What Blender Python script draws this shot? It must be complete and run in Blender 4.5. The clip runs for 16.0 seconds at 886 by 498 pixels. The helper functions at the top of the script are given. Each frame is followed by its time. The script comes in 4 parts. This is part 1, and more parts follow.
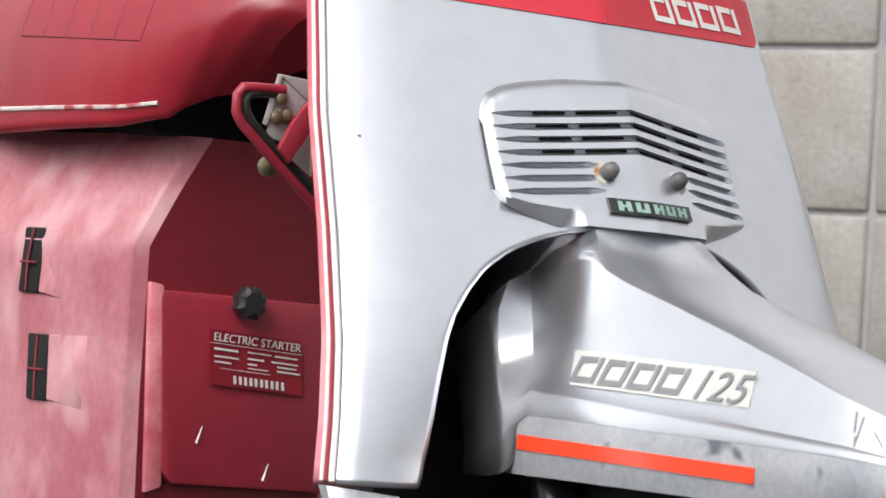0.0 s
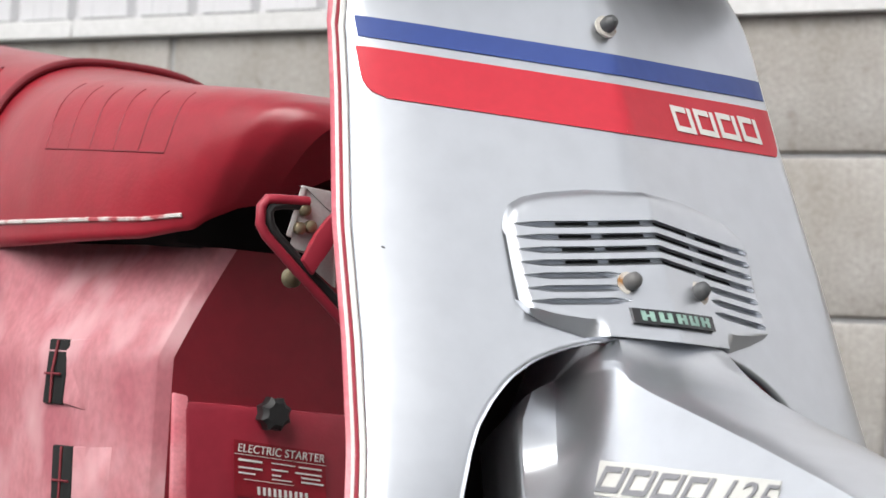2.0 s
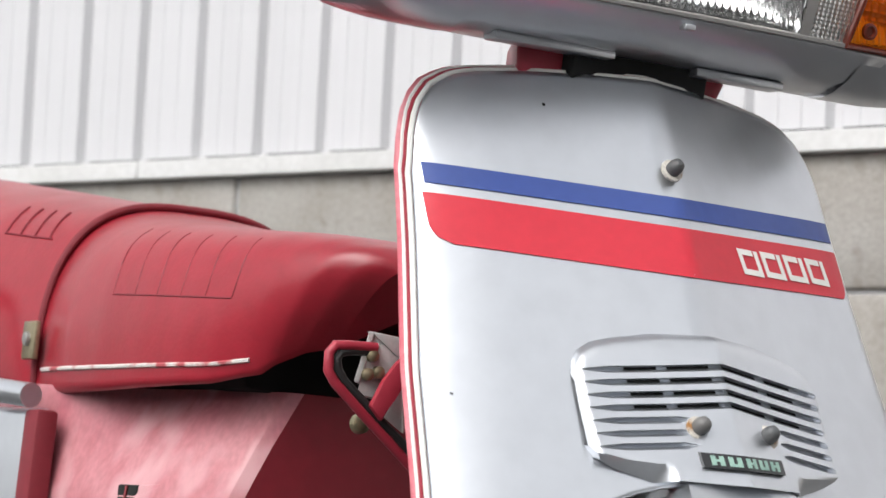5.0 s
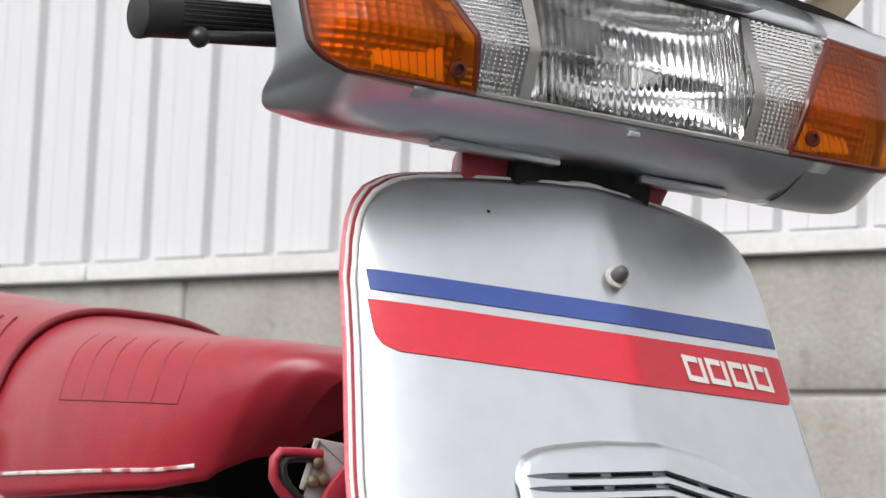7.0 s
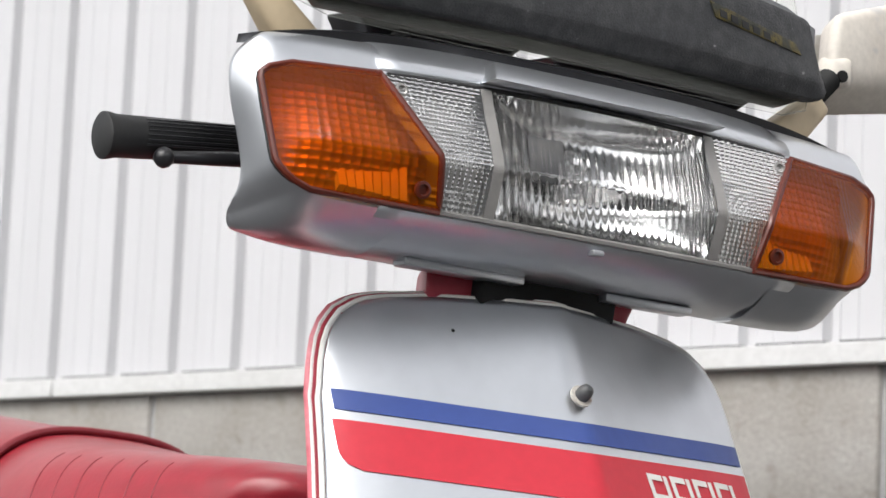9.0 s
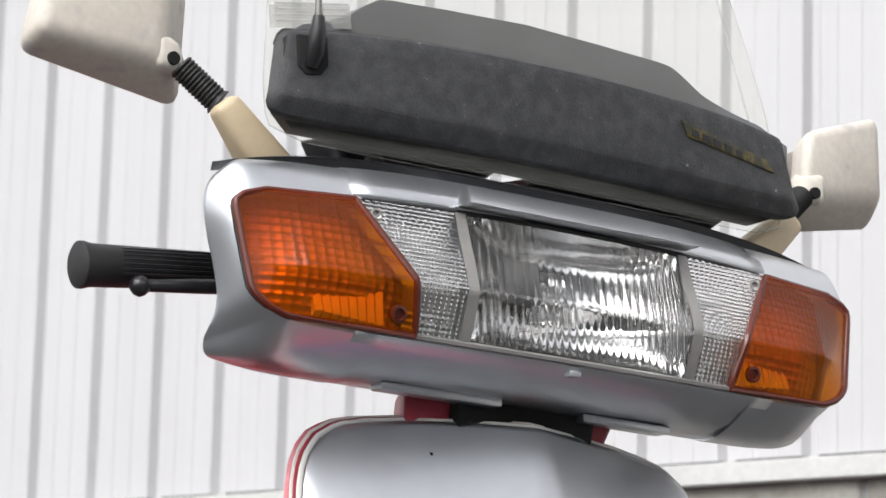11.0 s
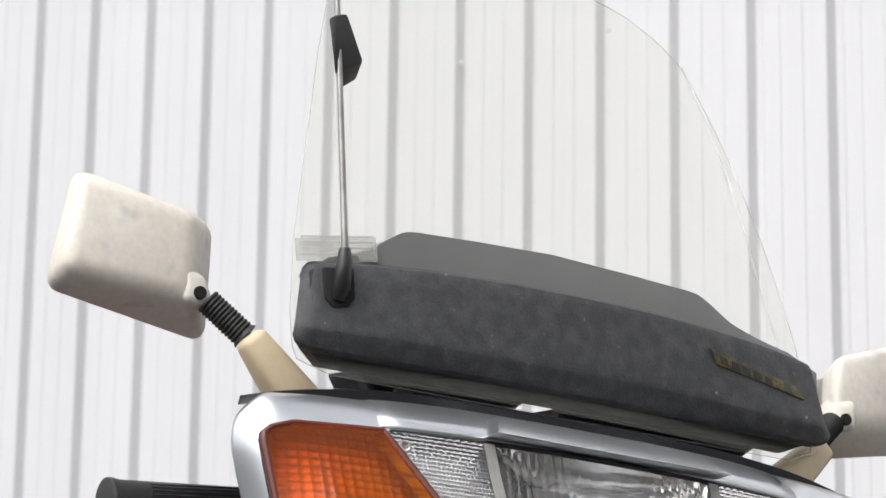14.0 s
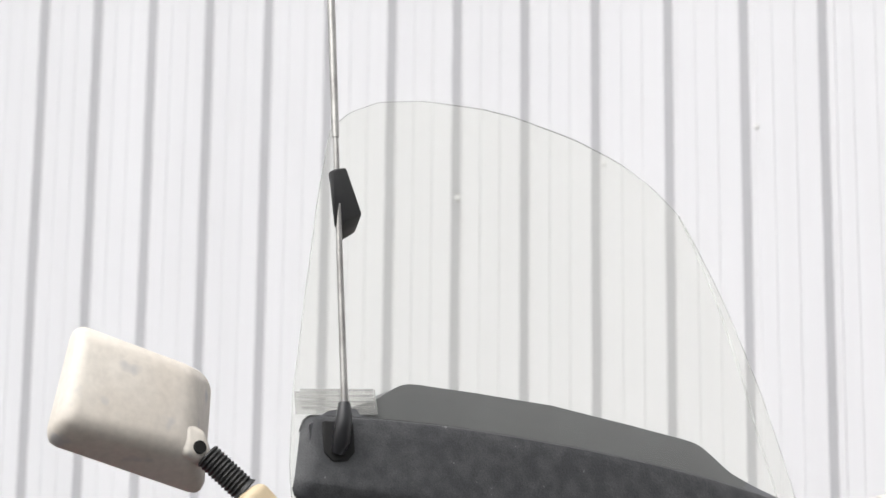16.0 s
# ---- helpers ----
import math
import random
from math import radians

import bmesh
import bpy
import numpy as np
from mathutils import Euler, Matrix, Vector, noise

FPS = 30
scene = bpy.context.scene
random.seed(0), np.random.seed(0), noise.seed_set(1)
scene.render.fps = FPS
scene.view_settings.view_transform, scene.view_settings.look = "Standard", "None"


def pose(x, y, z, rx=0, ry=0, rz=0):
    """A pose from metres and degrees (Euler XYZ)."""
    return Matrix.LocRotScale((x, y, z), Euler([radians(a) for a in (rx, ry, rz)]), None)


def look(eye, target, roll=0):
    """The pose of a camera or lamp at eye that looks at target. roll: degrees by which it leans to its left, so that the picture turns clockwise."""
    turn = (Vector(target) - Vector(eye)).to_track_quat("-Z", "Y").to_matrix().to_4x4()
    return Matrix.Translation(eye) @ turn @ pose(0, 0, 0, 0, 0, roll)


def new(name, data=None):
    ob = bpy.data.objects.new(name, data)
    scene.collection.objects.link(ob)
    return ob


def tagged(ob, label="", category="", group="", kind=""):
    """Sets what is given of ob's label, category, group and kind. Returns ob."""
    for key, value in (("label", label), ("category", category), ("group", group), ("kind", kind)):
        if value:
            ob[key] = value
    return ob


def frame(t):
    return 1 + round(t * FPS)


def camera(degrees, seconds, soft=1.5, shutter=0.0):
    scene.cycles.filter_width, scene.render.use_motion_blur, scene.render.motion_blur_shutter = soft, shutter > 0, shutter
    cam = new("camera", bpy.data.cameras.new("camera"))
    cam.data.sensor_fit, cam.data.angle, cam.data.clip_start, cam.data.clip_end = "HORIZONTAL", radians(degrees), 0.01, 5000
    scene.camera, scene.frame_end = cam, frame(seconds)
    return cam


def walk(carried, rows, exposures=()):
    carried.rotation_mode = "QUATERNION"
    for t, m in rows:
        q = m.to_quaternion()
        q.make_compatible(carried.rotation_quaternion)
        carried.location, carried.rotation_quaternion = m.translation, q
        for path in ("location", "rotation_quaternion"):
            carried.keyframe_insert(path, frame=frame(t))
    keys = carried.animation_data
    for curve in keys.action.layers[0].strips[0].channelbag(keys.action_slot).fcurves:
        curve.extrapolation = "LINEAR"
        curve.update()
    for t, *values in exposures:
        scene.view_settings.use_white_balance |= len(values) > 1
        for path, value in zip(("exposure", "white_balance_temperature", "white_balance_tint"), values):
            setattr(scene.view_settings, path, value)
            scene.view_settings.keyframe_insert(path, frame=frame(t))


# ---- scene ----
# the camera stands in front of the scooter and tilts upward; rows: seconds, place, turn to the left, upward tilt, lean
PATH = [
    (0, -0.006, 0.010, 0.512, 37.86, 0.51, 3.42),
    (0.5, -0.005, 0.011, 0.512, 37.97, 1.13, 3.52),
    (1, -0.006, 0.011, 0.512, 37.99, 1.68, 3.56),
    (1.5, -0.005, 0.006, 0.514, 37.98, 2.13, 3.41),
    (2, -0.004, 0.004, 0.514, 38.35, 2.45, 3.18),
    (2.5, -0.007, -0.000, 0.514, 38.61, 2.76, 3.10),
    (3, -0.008, -0.000, 0.517, 38.90, 2.99, 3.06),
    (5.5, -0.006, 0.000, 0.526, 39.55, 5.32, 2.86),
    (6, -0.005, 0.000, 0.529, 39.21, 5.80, 2.91),
    (6.5, -0.001, 0.003, 0.529, 39.04, 6.19, 2.93),
    (7, 0.000, 0.000, 0.530, 38.83, 6.61, 2.75),
    (7.5, 0.002, 0.001, 0.531, 38.79, 7.39, 2.65),
    (8, 0.002, -0.000, 0.532, 38.67, 7.91, 2.68),
    (10.5, 0.008, -0.002, 0.540, 37.97, 10.11, 1.77),
    (11, 0.008, -0.004, 0.539, 38.01, 10.83, 1.48),
    (11.5, 0.010, -0.005, 0.538, 38.13, 11.45, 1.45),
    (12, 0.010, -0.005, 0.538, 38.29, 11.98, 1.19),
    (12.5, 0.010, -0.006, 0.538, 38.50, 12.70, 1.14),
    (13, 0.011, -0.007, 0.539, 38.56, 13.51, 1.00),
    (13.5, 0.012, -0.004, 0.540, 38.66, 14.35, 0.73),
    (14, 0.006, 0.003, 0.536, 38.69, 15.16, 0.80),
    (14.5, 0.002, 0.007, 0.549, 38.70, 15.47, 0.46),
    (15, 0.005, 0.012, 0.545, 38.86, 16.16, 0.43),
    (15.5, 0.002, 0.004, 0.543, 38.66, 16.91, 0.42),
    (16, 0.009, -0.008, 0.561, 38.59, 17.27, 0.60),
]


def aimed(x, y, z, turn, tilt, lean):
    a, b = radians(turn), radians(tilt)
    ahead = Vector((-math.sin(a) * math.cos(b), math.cos(a) * math.cos(b), math.sin(b)))
    return look(Vector((x, y, z)), Vector((x, y, z)) + ahead, lean)


cam = camera(16.11, 16.0)
cam.data.dof.use_dof, cam.data.dof.focus_distance, cam.data.dof.aperture_fstop = True, 2.3, 17.0
walk(cam, [(t, aimed(*p)) for t, *p in PATH])


# ---- light ----
world = bpy.data.worlds.new("overcast_sky")
scene.world = world
world.use_nodes = True
wt = world.node_tree
sky = wt.nodes.new("ShaderNodeTexSky")
sky.sky_type, sky.sun_disc = "NISHITA", False
sky.sun_elevation, sky.sun_rotation = radians(47), radians(175)
sky.air_density, sky.dust_density = 1.0, 4.0
soft_sky = wt.nodes.new("ShaderNodeHueSaturation")
soft_sky.inputs["Saturation"].default_value = 0.12
wt.links.new(sky.outputs[0], soft_sky.inputs["Color"])
wt.links.new(soft_sky.outputs[0], wt.nodes["Background"].inputs[0])
wt.nodes["Background"].inputs[1].default_value = 0.15

sun = new("sun", bpy.data.lights.new("sun", "SUN"))
sun.data.energy, sun.data.angle, sun.data.color = 0.65, radians(50), (1.0, 0.98, 0.95)
sun.matrix_world = look((0.6, -6.7, 7.2), (0.0, 0.0, 0.0))
scene.view_settings.exposure = 0.80


# ---- materials ----
def material(name, color, rough=0.5, metal=0.0, coat=0.0, second=None, scale=8.0, spread=(0.4, 0.65), bump=0.0, bump_scale=120.0,
             grain=0.06, stretch=(1, 1, 1), per_object=0.0, speck=None, speck_scale=60.0, speck_at=(0.66, 0.72)):
    m = bpy.data.materials.new(name)
    m.use_nodes = True
    t = m.node_tree
    b = t.nodes["Principled BSDF"]
    b.inputs["Roughness"].default_value, b.inputs["Metallic"].default_value = rough, metal
    b.inputs["Coat Weight"].default_value, b.inputs["Coat Roughness"].default_value = coat, 0.08
    co = t.nodes.new("ShaderNodeTexCoord")
    mp = t.nodes.new("ShaderNodeMapping")
    mp.inputs["Scale"].default_value = stretch
    t.links.new(co.outputs["Object"], mp.inputs[0])

    def noise_at(s, detail=6.0):
        n = t.nodes.new("ShaderNodeTexNoise")
        n.inputs["Scale"].default_value, n.inputs["Detail"].default_value = s, detail
        t.links.new(mp.outputs[0], n.inputs["Vector"])
        return n.outputs["Fac"]

    def mixed(fac, a, c):
        x = t.nodes.new("ShaderNodeMix")
        x.data_type = "RGBA"
        t.links.new(fac, x.inputs["Factor"])
        for value, k in ((a, 6), (c, 7)):
            if hasattr(value, "links"):
                t.links.new(value, x.inputs[k])
            else:
                x.inputs[k].default_value = (*value, 1)
        return x.outputs[2]

    def ramp(fac, lo, hi):
        r = t.nodes.new("ShaderNodeMapRange")
        r.inputs["From Min"].default_value, r.inputs["From Max"].default_value = lo, hi
        t.links.new(fac, r.inputs["Value"])
        return r.outputs[0]

    second = second or tuple(c * 0.86 for c in color)
    col = mixed(ramp(noise_at(scale), *spread), color, second)
    fine = mixed(ramp(noise_at(scale * 14, 3.0), 0.3, 0.7), (1 - grain,) * 3, (1 + grain,) * 3)
    mul = t.nodes.new("ShaderNodeMix")
    mul.data_type, mul.blend_type = "RGBA", "MULTIPLY"
    mul.inputs["Factor"].default_value = 1.0
    t.links.new(col, mul.inputs[6]), t.links.new(fine, mul.inputs[7])
    out = mul.outputs[2]
    if speck:
        out = mixed(ramp(noise_at(speck_scale, 2.0), *speck_at), out, speck)
    if per_object:
        info = t.nodes.new("ShaderNodeObjectInfo")
        hs = t.nodes.new("ShaderNodeHueSaturation")
        r = t.nodes.new("ShaderNodeMapRange")
        r.inputs["To Min"].default_value, r.inputs["To Max"].default_value = 1 - per_object, 1 + per_object
        t.links.new(info.outputs["Random"], r.inputs["Value"])
        t.links.new(r.outputs[0], hs.inputs["Value"]), t.links.new(out, hs.inputs["Color"])
        out = hs.outputs[0]
    t.links.new(out, b.inputs["Base Color"])
    rr = t.nodes.new("ShaderNodeMapRange")
    rr.inputs["To Min"].default_value, rr.inputs["To Max"].default_value = max(rough - 0.07, 0.02), min(rough + 0.1, 1)
    t.links.new(noise_at(scale * 3), rr.inputs["Value"]), t.links.new(rr.outputs[0], b.inputs["Roughness"])
    if bump:
        bp = t.nodes.new("ShaderNodeBump")
        bp.inputs["Strength"].default_value, bp.inputs["Distance"].default_value = bump, 0.002
        t.links.new(noise_at(bump_scale, 4.0), bp.inputs["Height"]), t.links.new(bp.outputs[0], b.inputs["Normal"])
    return m


def clear(name, tint, gloss=0.12, haze=0.1, haze_color=(0.8, 0.8, 0.8), rough=0.05):
    """A thin clear or tinted sheet: mostly see-through, a little cloudy, with a gloss."""
    m = bpy.data.materials.new(name)
    m.use_nodes = True
    t = m.node_tree
    t.nodes.remove(t.nodes["Principled BSDF"])
    out = t.nodes["Material Output"]
    tr, df, gl = (t.nodes.new("ShaderNodeBsdf" + k) for k in ("Transparent", "Diffuse", "Glossy"))
    tr.inputs[0].default_value, df.inputs[0].default_value = (*tint, 1), (*haze_color, 1)
    gl.inputs["Roughness"].default_value = rough
    a, b, fr = t.nodes.new("ShaderNodeMixShader"), t.nodes.new("ShaderNodeMixShader"), t.nodes.new("ShaderNodeFresnel")
    fr.inputs[0].default_value = 1.0 + gloss * 3
    a.inputs[0].default_value = haze
    t.links.new(tr.outputs[0], a.inputs[1]), t.links.new(df.outputs[0], a.inputs[2])
    t.links.new(fr.outputs[0], b.inputs[0]), t.links.new(a.outputs[0], b.inputs[1]), t.links.new(gl.outputs[0], b.inputs[2])
    t.links.new(b.outputs[0], out.inputs["Surface"])
    return m


def fluted_glass(name, color, rough):
    """Moulded lamp glass."""
    m = bpy.data.materials.new(name)
    m.use_nodes = True
    t = m.node_tree
    b = t.nodes["Principled BSDF"]
    b.inputs["Base Color"].default_value = (*color, 1)
    b.inputs["Transmission Weight"].default_value, b.inputs["Roughness"].default_value, b.inputs["IOR"].default_value = 1.0, rough, 1.5
    return m


SILVER = material("silver_paint", (0.622, 0.642, 0.675), 0.31, 0.92, 0.30, (0.592, 0.612, 0.645), 3.0, (0.35, 0.7), 0.02, 900, 0.03)
SILVER_OLD = material("scuffed_silver", (0.42, 0.43, 0.45), 0.4, 0.4, 0.2, (0.30, 0.315, 0.34), 16.0, (0.45, 0.7), 0.05, 300, 0.1,
                      speck=(0.12, 0.13, 0.15), speck_scale=30, speck_at=(0.68, 0.74))
RED_VINYL = material("red_vinyl", (0.28, 0.009, 0.021), 0.36, 0, 0.14, (0.245, 0.010, 0.020), 5.0, bump=0.10, bump_scale=260, grain=0.08)
WORN_TRIM = material("worn_pale_trim", (0.58, 0.54, 0.52), 0.6, 0, 0, (0.37, 0.06, 0.07), 45.0, (0.50, 0.62), grain=0.15)
RED_SEAM = material("dark_red_seam", (0.17, 0.009, 0.018), 0.6)
LAMP_SILVER = material("silvered_lamp_back", (0.50, 0.495, 0.485), 0.30, 0.85, grain=0.04)
LAMP_WHITE = material("pale_lamp_back", (0.80, 0.79, 0.77), 0.3, 0.25, grain=0.03)
RED_PLASTIC = material("red_plastic", (0.34, 0.026, 0.046), 0.45, 0, 0.05, (0.25, 0.018, 0.034), 6.0, bump=0.08, bump_scale=300, grain=0.06)
# unfaded red plastic, darkened further for the shade behind the leg shield
SHADED_RED = material("shaded_red_plastic", (0.20, 0.011, 0.021), 0.45, 0, 0.05, (0.15, 0.008, 0.016), 5.0, bump=0.08, bump_scale=300, grain=0.06)
FADED = material("sun_faded_red_plastic", (0.45, 0.185, 0.205), 0.5, 0, 0.05, (0.37, 0.110, 0.132), 15.0, (0.42, 0.60), 0.3, 45, 0.10, stretch=(1, 1, 0.6),
                 speck=(0.55, 0.310, 0.330), speck_scale=21, speck_at=(0.50, 0.72))
PINK_EDGE = material("faded_pink_edge", (0.62, 0.22, 0.25), 0.5, 0, 0.1, (0.50, 0.10, 0.13), 20.0, (0.4, 0.6), 0.05, 100, 0.1)
RED_PAINT = material("red_stripe_film", (0.50, 0.014, 0.032), 0.5, 0, 0.08, (0.52, 0.018, 0.036), 9.0, grain=0.04)
BLUE_PAINT = material("blue_stripe_film", (0.028, 0.060, 0.25), 0.5, 0, 0.08, (0.036, 0.068, 0.25), 9.0, grain=0.04)
WHITE_FILM = material("white_film", (0.72, 0.71, 0.68), 0.45, grain=0.05)
GREY_FILM = material("grey_film", (0.20, 0.20, 0.215), 0.4, grain=0.05)
BEIGE_FILM = material("yellowed_clear_film", (0.56, 0.56, 0.53), 0.4, grain=0.04)
ORANGE = material("orange_reflector", (0.85, 0.055, 0.012), 0.35, 0, 0.4, (0.8, 0.05, 0.012), 30.0, grain=0.05)
BLACK = material("black_rubber", (0.012, 0.012, 0.013), 0.55, 0, 0, (0.02, 0.02, 0.02), 20.0, bump=0.1, bump_scale=200)
BLACK_GLOSS = material("black_plastic", (0.012, 0.012, 0.014), 0.3, 0, 0.1, (0.02, 0.02, 0.022), 12.0)
# near-black: the shade of gaps and recesses is put into this colour
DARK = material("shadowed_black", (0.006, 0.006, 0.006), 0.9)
CASE = material("weathered_charcoal_plastic", (0.030, 0.031, 0.034), 0.60, 0, 0, (0.052, 0.053, 0.055), 75.0, (0.42, 0.66), 0.35, 520, 0.30,
                speck=(0.20, 0.20, 0.20), speck_scale=150, speck_at=(0.72, 0.80))
# lid grey lightened: part of the screen's haze is put into this colour
CASE_BACK = material("hazed_grey_case_lid", (0.115, 0.117, 0.124), 0.4, 0, 0, (0.10, 0.10, 0.108), 10.0, grain=0.04)
CASE_LIP = material("dark_grey_lip", (0.020, 0.021, 0.022), 0.5, 0, 0, (0.055, 0.055, 0.055), 14.0, grain=0.1)
GOLD = material("worn_gold_foil", (0.13, 0.105, 0.04), 0.45, 0.5, 0, (0.05, 0.05, 0.04), 70.0, (0.42, 0.55), 0.1, 200, 0.3)
CREAM = material("weathered_cream_paint", (0.60, 0.545, 0.475), 0.6, 0, 0.05, (0.66, 0.615, 0.55), 13.0, (0.35, 0.62), 0.12, 90, 0.06,
                 speck=(0.50, 0.48, 0.46), speck_scale=38, speck_at=(0.64, 0.72))
CREAM_ARM = material("yellowed_cream_plastic", (0.60, 0.49, 0.33), 0.5, 0, 0.1, (0.56, 0.45, 0.30), 9.0, grain=0.04)
STEEL = material("dull_steel", (0.42, 0.41, 0.39), 0.35, 0.9, 0, (0.26, 0.25, 0.24), 40.0, bump=0.05, bump_scale=300)
BOLT = material("grey_bolt_cap", (0.085, 0.088, 0.092), 0.5, 0.2, 0, (0.15, 0.145, 0.14), 60.0)
RUST = material("rust_stain", (0.52, 0.49, 0.44), 0.7, 0, 0, (0.30, 0.14, 0.04), 60.0, (0.50, 0.60), 0.2, 200, 0.2)
BRASS = material("tarnished_brass", (0.30, 0.26, 0.17), 0.4, 0.7, 0, (0.2, 0.17, 0.1), 60.0)
ALLOY = material("bare_alloy", (0.60, 0.60, 0.59), 0.42, 0.25, 0, (0.50, 0.50, 0.49), 30.0, grain=0.05)
CHROME = material("chrome", (0.72, 0.72, 0.72), 0.12, 1.0, grain=0.02)
LAMP_BOWL = material("lamp_reflector", (0.86, 0.86, 0.86), 0.10, 1.0, grain=0.02)
LAMP_GREY = material("lamp_frame_grey", (0.30, 0.29, 0.28), 0.45, 0.2, grain=0.05)
GREEN = material("pale_green_enamel", (0.26, 0.40, 0.34), 0.4, 0, 0.2, (0.18, 0.30, 0.26), 80.0)
SIDING = material("white_coated_sheet", (0.522, 0.522, 0.536), 0.45, 0, 0.0, (0.50, 0.50, 0.513), 5.0, (0.35, 0.7), 0.02, 60, 0.015, stretch=(1, 1, 0.05))
TRIM = material("white_flashing", (0.56, 0.56, 0.555), 0.4, 0, 0, (0.52, 0.52, 0.51), 7.0)
CONCRETE = material("warm_grey_concrete_block", (0.255, 0.237, 0.216), 0.9, 0, 0, (0.32, 0.306, 0.288), 9.0, (0.36, 0.66), 0.5, 150, 0.10, per_object=0.09,
                    speck=(0.215, 0.196, 0.178), speck_scale=34, speck_at=(0.60, 0.74))
MORTAR = material("grey_mortar", (0.33, 0.33, 0.33), 0.95, 0, 0, (0.27, 0.27, 0.275), 14.0, bump=0.4, bump_scale=140)
ASPHALT = material("asphalt", (0.045, 0.045, 0.046), 0.9, 0, 0, (0.075, 0.074, 0.072), 4.0, bump=0.6, bump_scale=150, grain=0.3)
PLASTER = material("grey_plaster", (0.30, 0.30, 0.29), 0.9, 0, 0, (0.26, 0.26, 0.25), 1.0)
AMBER_GLASS = clear("amber_lens", (1.0, 0.30, 0.006), 0.12, 0.12, (0.85, 0.13, 0.003), 0.08)
AMBER_RIM = material("dark_amber_rim", (0.10, 0.012, 0.003), 0.3, 0, 0.2)
CLEAR_LENS = clear("clear_ribbed_lens", (0.88, 0.88, 0.87), 0.14, 0.08, (0.62, 0.62, 0.61), 0.1)
HEAD_GLASS = fluted_glass("headlight_glass", (0.96, 0.96, 0.96), 0.03)
SCREEN = clear("clear_acrylic", (0.945, 0.95, 0.918), 0.08, 0.055, (0.76, 0.77, 0.70), 0.05)
SCREEN_EDGE = clear("acrylic_edge", (0.96, 0.965, 0.955), 0.05, 0.12, (0.74, 0.76, 0.72), 0.2)
STICKER = clear("faint_sticker", (0.90, 0.90, 0.89), 0.05, 0.30, (0.62, 0.62, 0.60), 0.4)
MIRROR = material("mirror_glass", (0.85, 0.85, 0.85), 0.03, 1.0, grain=0.0)


# ---- mesh helpers ----
def part(name, data, mat, parent=None, label="", smooth=True, m=None, crease=38):
    """One mesh object from (verts, faces) or a bmesh, under a thing or a part."""
    me = bpy.data.meshes.new(name)
    if isinstance(data, bmesh.types.BMesh):
        bmesh.ops.recalc_face_normals(data, faces=data.faces)
        data.to_mesh(me)
        data.free()
    else:
        me.from_pydata([tuple(v) for v in data[0]], [], data[1])
        me.update()
        fix = bmesh.new()
        fix.from_mesh(me)
        bmesh.ops.recalc_face_normals(fix, faces=fix.faces)
        fix.to_mesh(me)
        fix.free()
    if smooth:
        me.polygons.foreach_set("use_smooth", [True] * len(me.polygons))
        me.set_sharp_from_angle(angle=radians(crease))
    me.materials.append(mat)
    ob = new(name, me)
    if m is not None:
        ob.matrix_world = m
    if parent is not None:
        ob.parent = parent
    return tagged(ob, label)


def lerp_table(table, x):
    if x <= table[0][0]:
        return table[0][1]
    for (a, p), (b, q) in zip(table, table[1:]):
        if x <= b:
            f = (x - a) / (b - a)
            return p + (q - p) * f
    return table[-1][1]


def grid(f, nu, nv, closed=False):
    """A sheet of nu x nv quads from f(u, v) with u and v from 0 to 1."""
    verts = [f(i / nu, j / nv) for j in range(nv + 1) for i in range(nu + (0 if closed else 1))]
    w = nu if closed else nu + 1
    faces = [(j * w + i, j * w + (i + 1) % w, (j + 1) * w + (i + 1) % w, (j + 1) * w + i) for j in range(nv) for i in range(nu)]
    return verts, faces


def slab(f, nu, nv, thick):
    """A sheet with thickness: f(u, v) in front and the same set back by thick = (dx, dy, dz)."""
    v, fc = grid(f, nu, nv)
    n, w, t = len(v), nu + 1, Vector(thick)
    v2 = [Vector(p) + t for p in v]
    faces = [tuple(reversed(q)) for q in fc] + [tuple(i + n for i in q) for q in fc]
    ring = [i for i in range(w)] + [j * w + nu for j in range(1, nv + 1)] + [nv * w + i for i in range(nu - 1, -1, -1)] + [j * w for j in range(nv - 1, 0, -1)]
    faces += [(a, b, b + n, a + n) for a, b in zip(ring, ring[1:] + ring[:1])]
    bm = bmesh.new()
    vs = [bm.verts.new(p) for p in list(v) + v2]
    for q in faces:
        try:
            bm.faces.new([vs[i] for i in q])
        except ValueError:
            pass
    bmesh.ops.remove_doubles(bm, verts=bm.verts, dist=1e-5)
    return bm


def tube(points, r, n=8, closed=False, taper=None):
    pts = [Vector(p) for p in points]
    verts, faces, k = [], [], len(pts)
    side = None
    for i, p in enumerate(pts):
        a, b = pts[(i - 1) % k if closed else max(i - 1, 0)], pts[(i + 1) % k if closed else min(i + 1, k - 1)]
        d = (b - a).normalized()
        side = d.orthogonal().normalized() if side is None else (side - d * side.dot(d)).normalized()
        up = d.cross(side)
        rr = taper[i] if taper else r
        verts += [p + (side * math.cos(t) + up * math.sin(t)) * rr for t in (2 * math.pi * j / n for j in range(n))]
    for i in range(k if closed else k - 1):
        faces += [(i * n + j, i * n + (j + 1) % n, (i + 1) % k * n + (j + 1) % n, (i + 1) % k * n + j) for j in range(n)]
    if not closed:
        faces += [tuple(range(n - 1, -1, -1)), tuple((k - 1) * n + j for j in range(n))]
    return verts, faces


